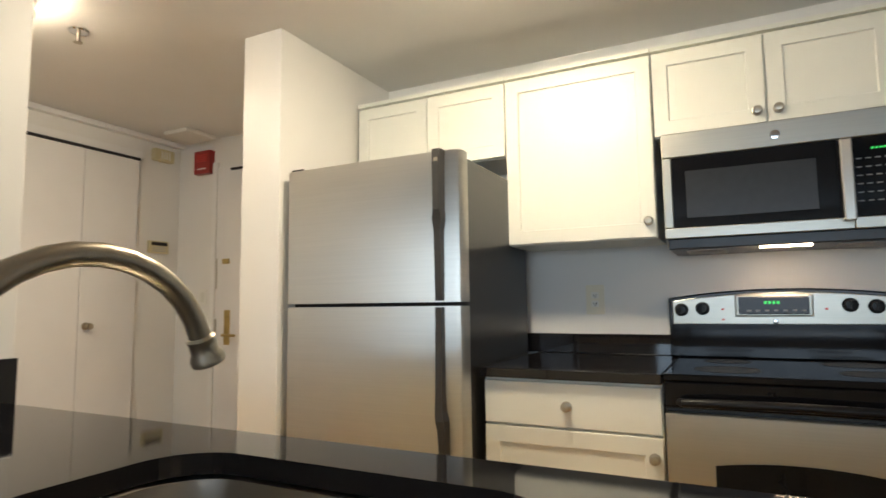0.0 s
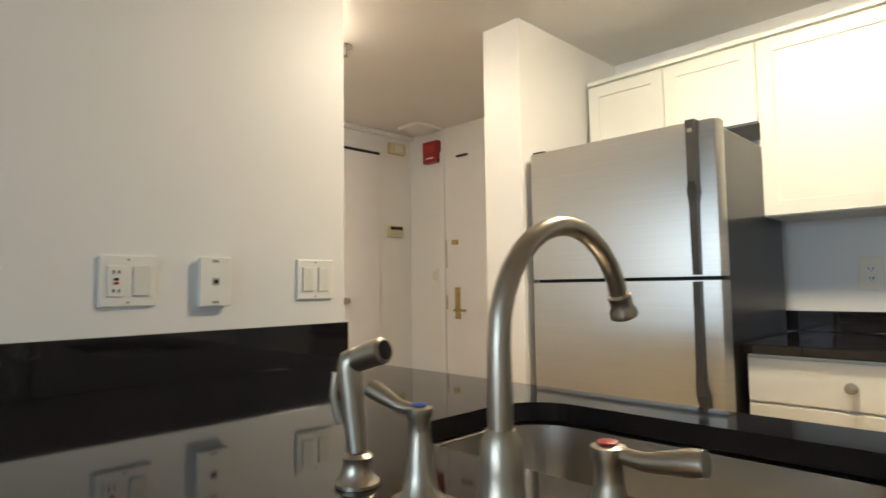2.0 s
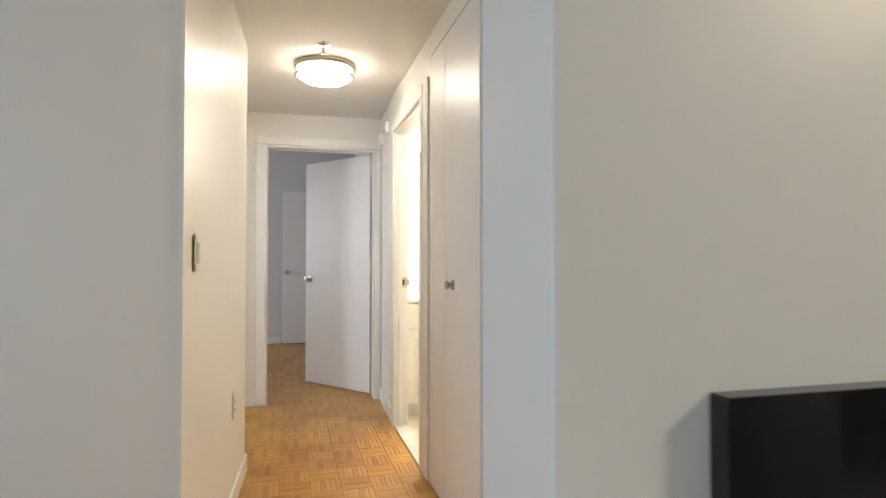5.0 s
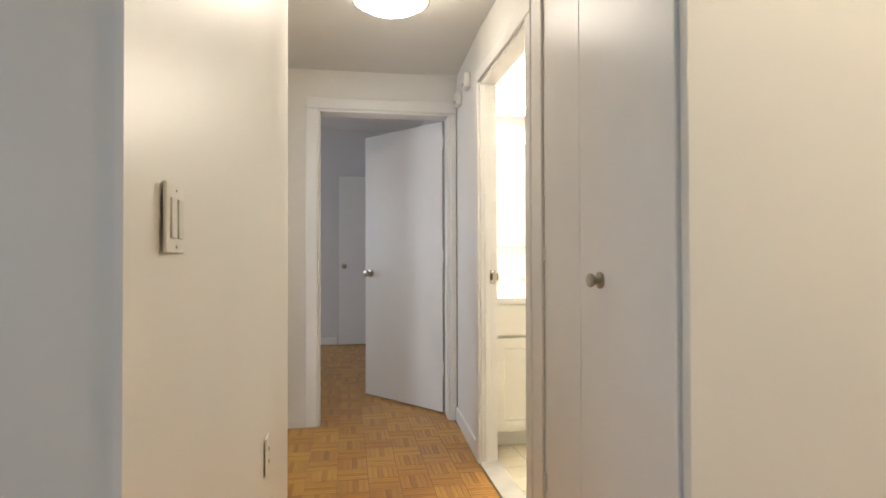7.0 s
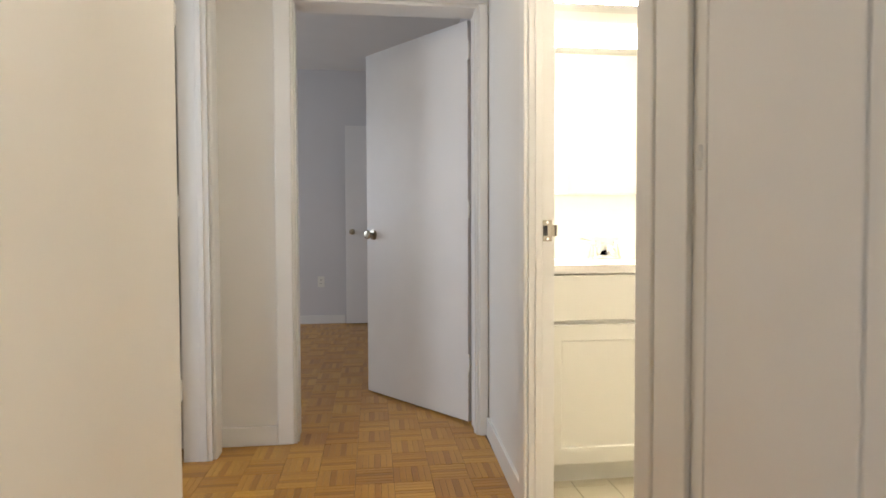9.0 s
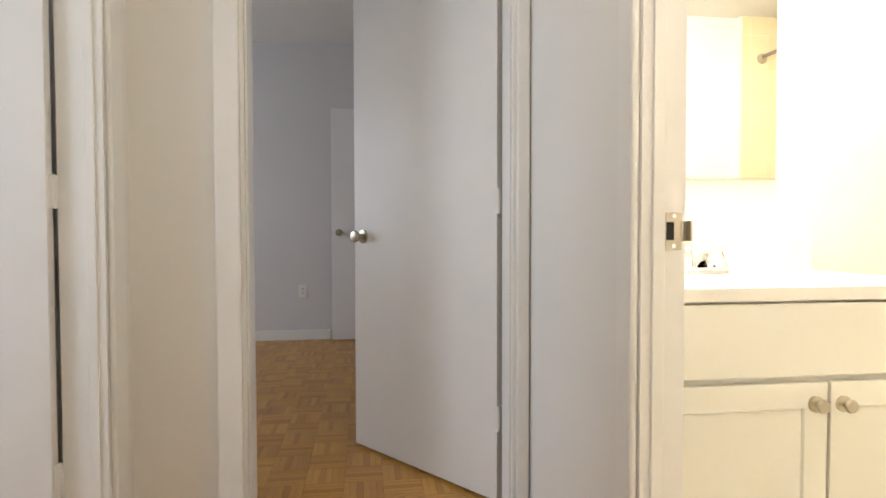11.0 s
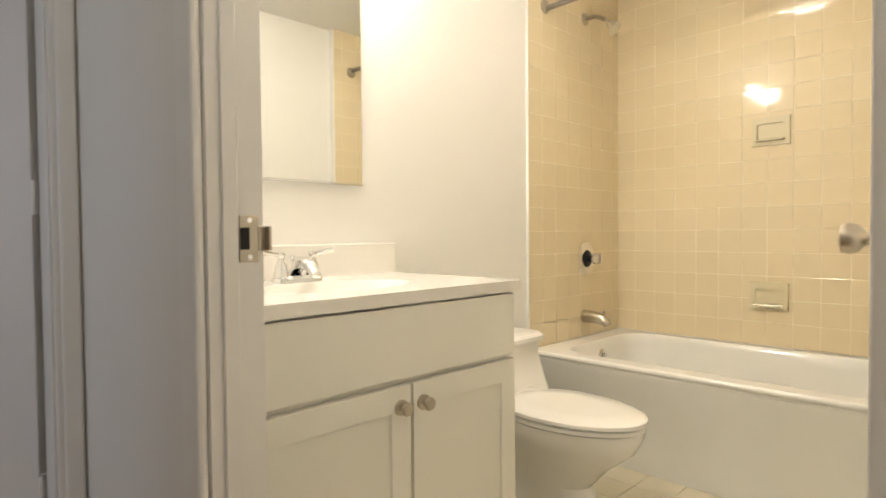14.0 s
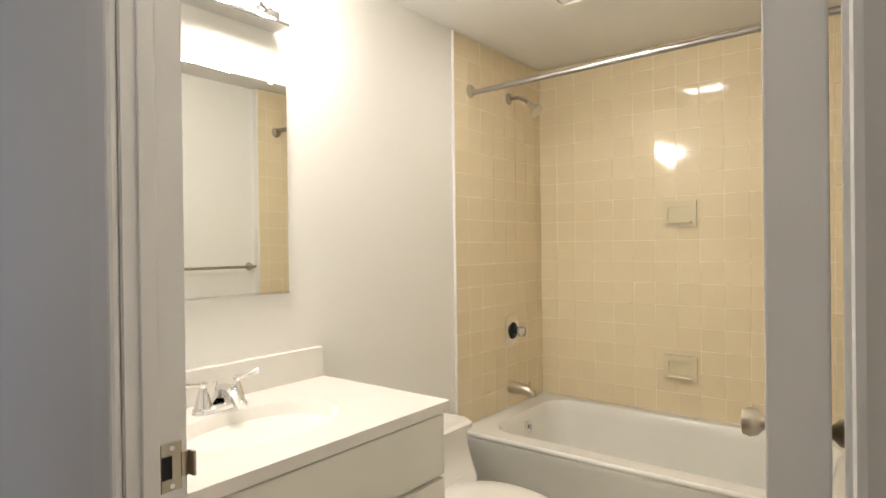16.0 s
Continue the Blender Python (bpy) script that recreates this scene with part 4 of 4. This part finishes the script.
part("trigger", tube([s0 + Vector((-0.012, 0.014, 0.03)), s0 + Vector((-0.018, 0.018, 0.06)), s0 + Vector((-0.016, 0.016, 0.085))], 0.005, 10), NICKEL, sp, smooth=True)
bathdoor = bpy.data.objects["door_bathroom"]
for z, y in ((1.106, 4.325), (1.070, 4.317)):
    part("screw_hole", lathe([(0.0025, 0.0001), (0.0025, 0.0006), (0.001, 0.0007)], aim((-0.0285, y, z), (-1, 0.1, 0)), 10), GREYP, bathdoor)

# ---- bathroom ----
vn = thing("vanity_cabinet", (0.42, 5.6, 0), "white two-door bathroom vanity cabinet", "vanity")
part("body", box((0.0, 0.858, 5.330, 5.885, 0.10, 0.828), bevel=0.001), VANP, vn)
part("toe_kick", box((0.0, 0.858, 5.39, 5.88, 0, 0.10)), VANP, vn)


def facing_south(x, y, z):
    return Matrix.Translation((x, y, z)) @ Matrix(((1, 0, 0, 0), (0, 0, -1, 0), (0, 1, 0, 0), (0, 0, 0, 1)))


shaker(facing_south(0.006, 5.329, 0.650), 0.85, 0.173, "false_drawer_front", vn, VANP, flat=True)
d1 = shaker(facing_south(0.006, 5.329, 0.105), 0.447, 0.530, "door", vn, VANP, rail=0.06)
d2 = shaker(facing_south(0.461, 5.329, 0.105), 0.395, 0.530, "door", vn, VANP, rail=0.06)
knob((0.420, 5.310, 0.585), (0, -1, 0), d1, "knob", 0.0165, NICKEL, 0.032)
knob((0.492, 5.310, 0.583), (0, -1, 0), d2, "knob", 0.0165, NICKEL, 0.032)
vt = thing("vanity_basin", (0.42, 5.6, 0.83), "cream cultured marble vanity top with moulded basin", "basin")
BOWL = ellipse(0.415, 5.57, 0.235, 0.155, 48)
part("top", slab_with_hole((-0.022, 0.878, 5.303, 5.862), [BOWL[(i + 6) % 48] for i in range(48)][-6:] + [BOWL[(i + 6) % 48] for i in range(48)][:-6], 0.830, 0.860), MARBLETOP, vt)
part("basin", loft([[(0.415 + (x - 0.415) * s, 5.57 + (y - 5.57) * s, z) for x, y in BOWL] for z, s in ((0.8598, 1.001), (0.852, 0.97), (0.82, 0.90), (0.77, 0.74), (0.735, 0.45), (0.728, 0.12))], cap_first=False), MARBLETOP, vt, smooth=True)
part("backsplash", box((-0.022, 0.874, 5.862, 5.888, 0.830, 0.965), bevel=0.003), MARBLETOP, vt)
bf = thing("basin_faucet", (0.425, 5.77, 0.86), "chrome two-lever basin faucet", "faucet")
part("base", loft([[(x, y, z) for x, y in rounded(0.425 - a, 0.425 + a, 5.775 - b, 5.775 + b, b * 0.95, 8)] for z, a, b in ((0.8603, 0.082, 0.028), (0.872, 0.080, 0.027), (0.878, 0.07, 0.02))]), CHROME, bf, smooth=True)
for s in (-1, 1):
    hx = 0.425 + s * 0.052
    h = part("handle", lathe([(0.024, 0), (0.022, 0.010), (0.018, 0.03), (0.012, 0.048), (0.010, 0.056), (0.013, 0.062), (0.012, 0.07), (0.004, 0.074)], Matrix.Translation((hx, 5.775, 0.874)), 24), CHROME, bf, smooth=True)
    part("lever", tube([(hx, 5.775, 0.938), (hx + s * 0.035, 5.772, 0.944), (hx + s * 0.066, 5.768, 0.950)], [0.006, 0.006, 0.009], 12), CHROME, h, smooth=True)
part("spout", loft([[(0.425 + dx * w, 5.775 - d, z + dz * t) for dx, dz in ((-1, -1), (1, -1), (1, 0.4), (0.5, 1), (-0.5, 1), (-1, 0.4))] for d, z, w, t in ((-0.015, 0.885, 0.019, 0.012), (0.01, 0.915, 0.018, 0.018), (0.05, 0.918, 0.016, 0.016), (0.085, 0.902, 0.0145, 0.013), (0.105, 0.884, 0.013, 0.010))]), CHROME, bf, smooth=True)
part("lift_rod", lathe([(0.003, 0), (0.003, 0.035), (0.007, 0.040), (0.006, 0.05), (0.002, 0.052)], Matrix.Translation((0.425, 5.80, 0.885)), 12), CHROME, bf, smooth=True)

mi = thing("bathroom_mirror", (0.425, 5.885, 1.17), "frameless wall mirror above the vanity", "mirror")
part("glass", box((0.105, 0.745, 5.880, 5.887, 1.168, 1.858), bevel=0.0015), MIRROR, mi)
part("bottom_channel", box((0.105, 0.745, 5.876, 5.8795, 1.162, 1.169), bevel=0.001), CHROME, mi)
for x, z in ((0.22, 1.858), (0.68, 1.858)):
    part("clip", box((x - 0.009, x + 0.009, 5.874, 5.8795, z - 0.010, z + 0.010), bevel=0.002), WPLATE, mi)

vl = thing("vanity_light", (0.425, 5.86, 2.08), "chrome bar light with glowing globe bulbs", "wall lamp")
part("bar", box((0.13, 0.70, 5.842, 5.889, 2.04, 2.15), bevel=0.012), CHROME, vl)
part("lower_rail", box((0.125, 0.705, 5.800, 5.8895, 2.024, 2.038), bevel=0.005), CHROME, vl)
for x in (0.20, 0.35, 0.50, 0.64):
    c = part("socket_cup", lathe([(0.024, 0), (0.027, 0.02), (0.022, 0.028)], aim((x, 5.842, 2.095), (0, -1, 0)), 20), CHROME, vl, smooth=True)
    part("bulb", lathe([(0.012, 0), (0.020, 0.01), (0.040, 0.030), (0.047, 0.052), (0.040, 0.076), (0.020, 0.092), (0.002, 0.097)], aim((x, 5.816, 2.095), (0, -1, 0)), 24), GLOW_V, c, "glowing frosted globe bulb", smooth=True)

tl = thing("toilet", (1.29, 5.5, 0), "white low one-piece toilet with closed lid", "toilet")


def egg(cx, cy, a, front, back, n=40):
    return [(cx + a * math.cos(2 * math.pi * i / n), cy + (back if math.sin(2 * math.pi * i / n) > 0 else front) * math.sin(2 * math.pi * i / n)) for i in range(n)]


part("bowl", loft([[(x, y, z * 0.92) for x, y in egg(1.255, 5.42 + s, a, f, b)] for z, a, f, b, s in ((0.001, 0.115, 0.20, 0.30, 0.04), (0.03, 0.11, 0.19, 0.29, 0.04), (0.14, 0.095, 0.165, 0.28, 0.05), (0.22, 0.12, 0.21, 0.27, 0.03), (0.30, 0.168, 0.27, 0.24, 0.0), (0.36, 0.185, 0.30, 0.22, 0.0), (0.385, 0.183, 0.30, 0.22, 0.0))]), PORC, tl, smooth=True)
part("seat", loft([[(x, y, z * 0.92) for x, y in egg(1.255, 5.42, a, f, b)] for z, a, f, b in ((0.386, 0.182, 0.300, 0.20), (0.390, 0.187, 0.308, 0.205), (0.402, 0.187, 0.308, 0.205), (0.405, 0.183, 0.303, 0.20))]), PORC, tl, "white toilet seat", smooth=True)
part("lid", loft([[(x, y, z * 0.92) for x, y in egg(1.255, 5.42, a, f, b)] for z, a, f, b in ((0.408, 0.184, 0.305, 0.20), (0.412, 0.188, 0.311, 0.207), (0.424, 0.187, 0.310, 0.206), (0.431, 0.172, 0.292, 0.19), (0.433, 0.10, 0.2, 0.12))]), PORC, tl, "closed white toilet lid", smooth=True)
part("tank", loft([[(x, y, z) for x, y in rounded(1.275 - a, 1.275 + a, y0, 5.872, 0.05, 6)] for z, a, y0 in ((0.10, 0.11, 5.60), (0.34, 0.15, 5.58), (0.38, 0.20, 5.60), (0.43, 0.222, 5.64), (0.50, 0.228, 5.668), (0.555, 0.232, 5.672))]), PORC, tl, smooth=True)
part("tank_lid", loft([[(x, y, z) for x, y in rounded(1.275 - a, 1.275 + a, y0, 5.875, 0.05, 6)] for z, a, y0 in ((0.556, 0.236, 5.665), (0.560, 0.244, 5.655), (0.578, 0.244, 5.655), (0.590, 0.232, 5.668))]), PORC, tl, "white tank lid", smooth=True)
part("seat_hinge", box((1.22, 1.25, 5.615, 5.64, 0.375, 0.405), (1.33, 1.36, 5.615, 5.64, 0.375, 0.405), bevel=0.005), PORC, tl)

tb = thing("bathtub", (2.1, 5.1, 0), "white enamelled built-in bathtub", "bathtub")
TX0, TX1, TY0, TY1 = 1.700, 2.524, 4.338, 5.884
IN = rounded(TX0 + 0.085, TX1 - 0.055, TY0 + 0.10, TY1 - 0.10, 0.14, 10)
part("rim", slab_with_hole((TX0, TX1, TY0, TY1), IN, 0.425, 0.455), TUBENAM, tb)
part("basin", loft([[((TX0 + TX1 + 0.03) / 2 + (x - (TX0 + TX1 + 0.03) / 2) * s, (TY0 + TY1) / 2 + (y - (TY0 + TY1) / 2) * q, z) for x, y in IN] for z, s, q in ((0.4548, 1.0, 1.0), (0.445, 0.975, 0.985), (0.40, 0.955, 0.965), (0.22, 0.90, 0.92), (0.12, 0.82, 0.86), (0.10, 0.70, 0.78))], cap_first=False), TUBENAM, tb, smooth=True)
part("apron", loft([[(x, TY0, z), (x, TY1, z), (x + 0.02, TY1, z), (x + 0.02, TY0, z)] for z, x in ((0.0, 1.765), (0.05, 1.762), (0.36, 1.722), (0.405, 1.702), (0.424, 1.700))]), TUBENAM, tb, smooth=True)
part("rim_lip", tube([(TX0 + 0.004, TY0, 0.445), (TX0 + 0.004, (TY0 + TY1) / 2, 0.445), (TX0 + 0.004, TY1, 0.445)], 0.0125, 12), TUBENAM, tb, smooth=True)
ov = part("overflow_plate", lathe([(0.001, 0), (0.036, 0), (0.036, 0.006), (0.026, 0.010), (0.004, 0.011)], aim((2.13, 5.763, 0.375), (0, -1, 0.1)), 26), CHROME, tb, smooth=True)
part("trip_lever", box((2.126, 2.134, 5.735, 5.752, 0.37, 0.395), bevel=0.002), CHROME, ov)

WALLF = 5.882
vv = thing("shower_valve", (2.176, WALLF, 0.86), "chrome shower valve with clear acrylic knob", "shower valve")
part("plate", loft([[(2.176 + x * k, WALLF - d, 0.86 + z * k) for x, z in rounded(-0.062, 0.062, -0.085, 0.085, 0.045, 8)] for d, k in ((0.0, 1.0), (0.006, 1.0), (0.012, 0.88))]), CHROME, vv, smooth=True)
part("sleeve", lathe([(0.045, 0), (0.040, 0.006), (0.020, 0.010), (0.018, 0.03)], aim((2.176, WALLF - 0.012, 0.86), (0, -1, 0)), 24), BLACKP, vv, smooth=True)
part("knob", lathe([(0.010, 0), (0.024, 0.008), (0.029, 0.02), (0.026, 0.04), (0.012, 0.045)], aim((2.176, WALLF - 0.04, 0.86), (0, -1, 0)), 10), ACRYL, vv, "faceted clear acrylic knob")
ts = thing("tub_spout", (2.165, WALLF, 0.56), "chrome tub spout with diverter pin", "tub spout")
part("body", tube([(2.165, WALLF, 0.562), (2.165, WALLF - 0.05, 0.562), (2.165, WALLF - 0.10, 0.556), (2.165, WALLF - 0.13, 0.540), (2.165, WALLF - 0.135, 0.525)], [0.033, 0.031, 0.028, 0.024, 0.021], 20), NICKEL, ts, smooth=True)
part("diverter_pin", lathe([(0.004, 0), (0.004, 0.02), (0.008, 0.025), (0.002, 0.03)], Matrix.Translation((2.165, WALLF - 0.115, 0.57)), 12), NICKEL, ts)
sh = thing("shower_fitting", (2.178, WALLF, 2.09), "nickel shower arm with small chrome head", "shower head")
part("flange", lathe([(0.032, 0), (0.030, 0.006), (0.012, 0.012)], aim((2.178, WALLF, 2.09), (0, -1, 0)), 22), NICKEL, sh, smooth=True)
part("arm", tube([(2.178, WALLF, 2.09), (2.178, WALLF - 0.06, 2.088), (2.178, WALLF - 0.10, 2.07), (2.178, WALLF - 0.125, 2.045)], 0.010, 14), NICKEL, sh, smooth=True)
part("head", lathe([(0.012, 0), (0.015, 0.012), (0.013, 0.02), (0.036, 0.062), (0.037, 0.072), (0.030, 0.075)], aim((2.178, WALLF - 0.12, 2.05), (0, -0.7, -0.72)), 22), CHROME, sh, smooth=True)
rd = thing("shower_rod", (1.824, 5.1, 2.05), "grey metal shower curtain rod", "curtain rod")
part("rod", tube([(1.824, 4.342, 2.07), (1.824, 5.1, 2.060), (1.824, WALLF, 2.05)], 0.0125, 16), RODST, rd, smooth=True)
for y, d in ((WALLF, -1), (4.342, 1)):
    part("flange", lathe([(0.033, 0), (0.031, 0.008), (0.018, 0.016)], aim((1.824, y, 2.06), (0, d, 0)), 24), NICKEL, rd, smooth=True)


def soap_dish(y, z):
    x = 2.523
    th = thing("soap_dish", (x, y, z), "olive glazed ceramic soap dish in the tile", "soap dish", "soap dishes")
    m = Matrix.Translation((x, y, z)) @ Matrix(((0, 0, -1, 0), (-1, 0, 0, 0), (0, 1, 0, 0), (0, 0, 0, 1)))
    hole = rounded(-0.058, 0.058, -0.040, 0.036, 0.012, 4)
    b = slab_with_hole((-0.08, 0.08, -0.065, 0.065), hole, 0.0, 0.016)
    bmesh.ops.transform(b, matrix=m, verts=b.verts)
    part("frame", b, SOAPC, th)
    part("recess", box((-0.06, 0.06, -0.042, 0.038, 0.0005, 0.003), m=m), SOAPC, th)
    part("tray_lip", box((-0.06, 0.06, -0.046, -0.036, 0.003, 0.045), bevel=0.004, m=m), SOAPC, th)


soap_dish(5.108, 1.457)
soap_dish(5.112, 0.690)
tw = thing("towel_bar", (1.35, 4.29, 1.2), "satin nickel towel bar on the bathroom wall", "towel bar")
part("bar", tube([(1.02, 4.345, 1.2), (1.66, 4.345, 1.2)], 0.008, 12), NICKEL, tw, smooth=True)
for x in (1.03, 1.65):
    part("post", lathe([(0.026, 0), (0.024, 0.006), (0.010, 0.012), (0.010, 0.06)], aim((x, 4.286, 1.2), (0, 1, 0)), 20), NICKEL, tw, smooth=True)
vg = thing("bathroom_ceiling_light", (1.60, 5.22, H), "square white ceiling vent with a lit lens", "ceiling light")
part("frame", slab_with_hole((1.45, 1.75, 5.07, 5.37), rounded(1.48, 1.72, 5.10, 5.34, 0.01, 3), H - 0.025, H - 0.001), WPLATE, vg)
part("lens", box((1.485, 1.605, 5.105, 5.335, H - 0.022, H - 0.008), bevel=0.003), GLOW_B, vg, "lit frosted lens")
for i in range(5):
    part("slat", box((1.615 + 0.021 * i, 1.625 + 0.021 * i, 5.105, 5.335, H - 0.020, H - 0.010)), WPLATE, vg)
part("backing", box((1.61, 1.718, 5.102, 5.338, H - 0.007, H - 0.002)), DARKSLOT, vg)

# ---- windows, out of view, that let the daylight in ----


def window(name, x, y0, y1, z0, z1):
    th = thing(name, (x, (y0 + y1) / 2, z0), "white framed window with clear panes", "window", kind="structure")
    for a, b, c, d in ((y0, y1, z0, z0 + 0.05), (y0, y1, z1 - 0.05, z1), (y0, y0 + 0.05, z0 + 0.05, z1 - 0.05), (y1 - 0.05, y1, z0 + 0.05, z1 - 0.05), ((y0 + y1) / 2 - 0.025, (y0 + y1) / 2 + 0.025, z0 + 0.05, z1 - 0.05)):
        part("frame", box((x - 0.03, x + 0.03, a, b, c, d), bevel=0.003), TRIM, th)
    g = part("pane", box((x - 0.003, x + 0.003, y0 + 0.05, y1 - 0.05, z0 + 0.05, z1 - 0.05)), GLASSP, th)
    g.visible_shadow = False


window("window_1", -4.67, -1.8, 1.2, 0.8, 2.1)
window("window_2", -4.07, 7.0, 9.0, 0.8, 2.2)
window("window_3", -3.15, 4.3, 5.1, 0.8, 2.1)

# ---- tiles ----
PITCH = 0.1092


def tile_mesh(name, w, h, t, material, bev=0.003):
    """One glazed tile: local x across, y up, z out."""
    me = bpy.data.meshes.new(name)
    v, f = [], []
    for z, i in ((0, 0), (t - bev * 0.6, 0), (t, bev)):
        v += [(-w / 2 + i, -h / 2 + i, z), (w / 2 - i, -h / 2 + i, z), (w / 2 - i, h / 2 - i, z), (-w / 2 + i, h / 2 - i, z)]
    for k in (0, 4):
        for a in range(4):
            b = (a + 1) % 4
            f.append((k + a, k + b, k + 4 + b, k + 4 + a))
    f.append((8, 9, 10, 11))
    me.from_pydata(v, [], f)
    me.materials.append(material)
    return me


def tile_wall(name, m, width, height, label, skip=()):
    bed = bmesh.new()
    box((0, width, 0, height, 0, 0.0062), bm=bed, m=m)
    wall = structure(name, bed, GROUT, label, "wall tiles")
    inv = Matrix.Identity(4)
    cols, rows = math.ceil(width / PITCH - 0.02), math.ceil(height / PITCH - 0.02)
    made = {}
    for i in range(cols):
        x0, x1 = i * PITCH, min((i + 1) * PITCH, width)
        for j in range(rows):
            y0, y1 = j * PITCH, min((j + 1) * PITCH, height)
            if any(a < (x0 + x1) / 2 < b and c < (y0 + y1) / 2 < d for a, b, c, d in skip):
                continue
            key = (round(x1 - x0, 4), round(y1 - y0, 4))
            if key not in made:
                made[key] = tile_mesh("tile", key[0] - 0.0019, key[1] - 0.0019, 0.0076, TILE, 0.0018)
            ob = new("tile", made[key])
            ob.parent = wall
            ob.matrix_parent_inverse = inv
            tx, ty = random.gauss(0, 0.36), random.gauss(0, 0.36)
            ob.matrix_basis = m @ pose((x0 + x1) / 2, (y0 + y1) / 2, random.uniform(-0.0003, 0.0003), tx, ty, random.gauss(0, 0.15))
    return wall


ZT = 0.457
tile_wall("tiles_tub_long", Matrix.Translation((2.529, 5.888, ZT)) @ Matrix(((0, 0, -1, 0), (-1, 0, 0, 0), (0, 1, 0, 0), (0, 0, 0, 1))), 1.55, H - ZT - 0.003, "glossy beige square wall tiles along the tub")
tile_wall("tiles_tub_plumbing", Matrix.Translation((1.692, 5.889, ZT)) @ Matrix(((1, 0, 0, 0), (0, 0, -1, 0), (0, 1, 0, 0), (0, 0, 0, 1))), 0.829, H - ZT - 0.003, "glossy beige square wall tiles behind the valve")
tile_wall("tiles_tub_end", Matrix.Translation((2.521, 4.3315, ZT)) @ Matrix(((-1, 0, 0, 0), (0, 0, 1, 0), (0, 1, 0, 0), (0, 0, 0, 1))), 0.829, H - ZT - 0.003, "glossy beige square wall tiles at the tub's end")
structure("tile_edge_trim", box((1.684, 1.692, 5.878, 5.8895, 0.0, H - 0.002), bevel=0.002), TRIM, "white caulked edge of the wall tiles", "trim")

bfl = structure("bathroom_floor", box((-0.02, 1.80, 4.286, 5.889, -0.005, 0.0)), GROUT, "cream square floor tiles in the bathroom", "floor")
FT = tile_mesh("floor_tile", 0.1475, 0.1475, 0.006, FLOORT, 0.002)
for i in range(12):
    for j in range(11):
        x, y = 0.055 + 0.15 * i, 4.36 + 0.15 * j
        if x < 1.78 and y < 5.82:
            ob = new("floor_tile", FT)
            ob.parent = bfl
            ob.matrix_basis = pose(x, y, 0.0, random.gauss(0, 0.15), random.gauss(0, 0.15), 0)

# ---- parquet ----
BLOCK, FING = 0.152, 6


def block_data():
    """Vertices and faces of a square of oak fingers."""
    v, f = [], []
    w = BLOCK / FING
    for k in range(FING):
        a0, a1 = -BLOCK / 2 + k * w + 0.0004, -BLOCK / 2 + (k + 1) * w - 0.0004
        b0, b1 = -BLOCK / 2 + 0.0006, BLOCK / 2 - 0.0006
        h = 0.0002 * ((k * 7) % 3)
        base = len(v)
        for z, i in ((-0.006, 0), (-0.0008 + h, 0), (h, 0.0009)):
            v += [(a0 + i, b0 + i, z), (a1 - i, b0 + i, z), (a1 - i, b1 - i, z), (a0 + i, b1 - i, z)]
        for s in (0, 4):
            for a in range(4):
                b = (a + 1) % 4
                f.append((base + s + a, base + s + b, base + s + 4 + b, base + s + 4 + a))
        f.append((base + 8, base + 9, base + 10, base + 11))
    return v, f


bv, bfc = block_data()
BM = bpy.data.meshes.new("parquet_block")
BM.from_pydata(bv, [], bfc)
BM.materials.append(PARQUET)
rest_v, rest_f = [], []
count = 0
for i in range(-30, 19):
    for j in range(-22, 64):
        x, y = -0.56 + (i + 0.5) * BLOCK, (j + 0.5) * BLOCK
        if x < -4.55 or x > 2.55 or y > 9.5:
            continue
        if x > -0.05 and 3.3 < y < 6.05:
            continue
        if x < -3.15 and 3.0 < y < 5.9:
            continue
        rot = 90 * ((i + j) % 2)
        near = -1.35 < x < -0.05 and 3.55 < y < 7.2
        if near and count < 300:
            ob = new("parquet_block", BM)
            ob.parent = floor
            ob.matrix_basis = pose(x, y, random.uniform(-0.0004, 0.0004), random.gauss(0, 0.08), random.gauss(0, 0.08), rot + random.gauss(0, 0.15) + 180 * random.randint(0, 1))
            count += 1
        else:
            base = len(rest_v)
            m = pose(x, y, 0, 0, 0, rot)
            rest_v += [tuple(m @ Vector(p)) for p in bv]
            rest_f += [tuple(base + q for q in face) for face in bfc]
rest = bpy.data.meshes.new("parquet_field")
rest.from_pydata(rest_v, [], rest_f)
rest.materials.append(PARQUET)
field = new("parquet_field", rest)
field.parent = floor
tagged(field, kind="stuff")
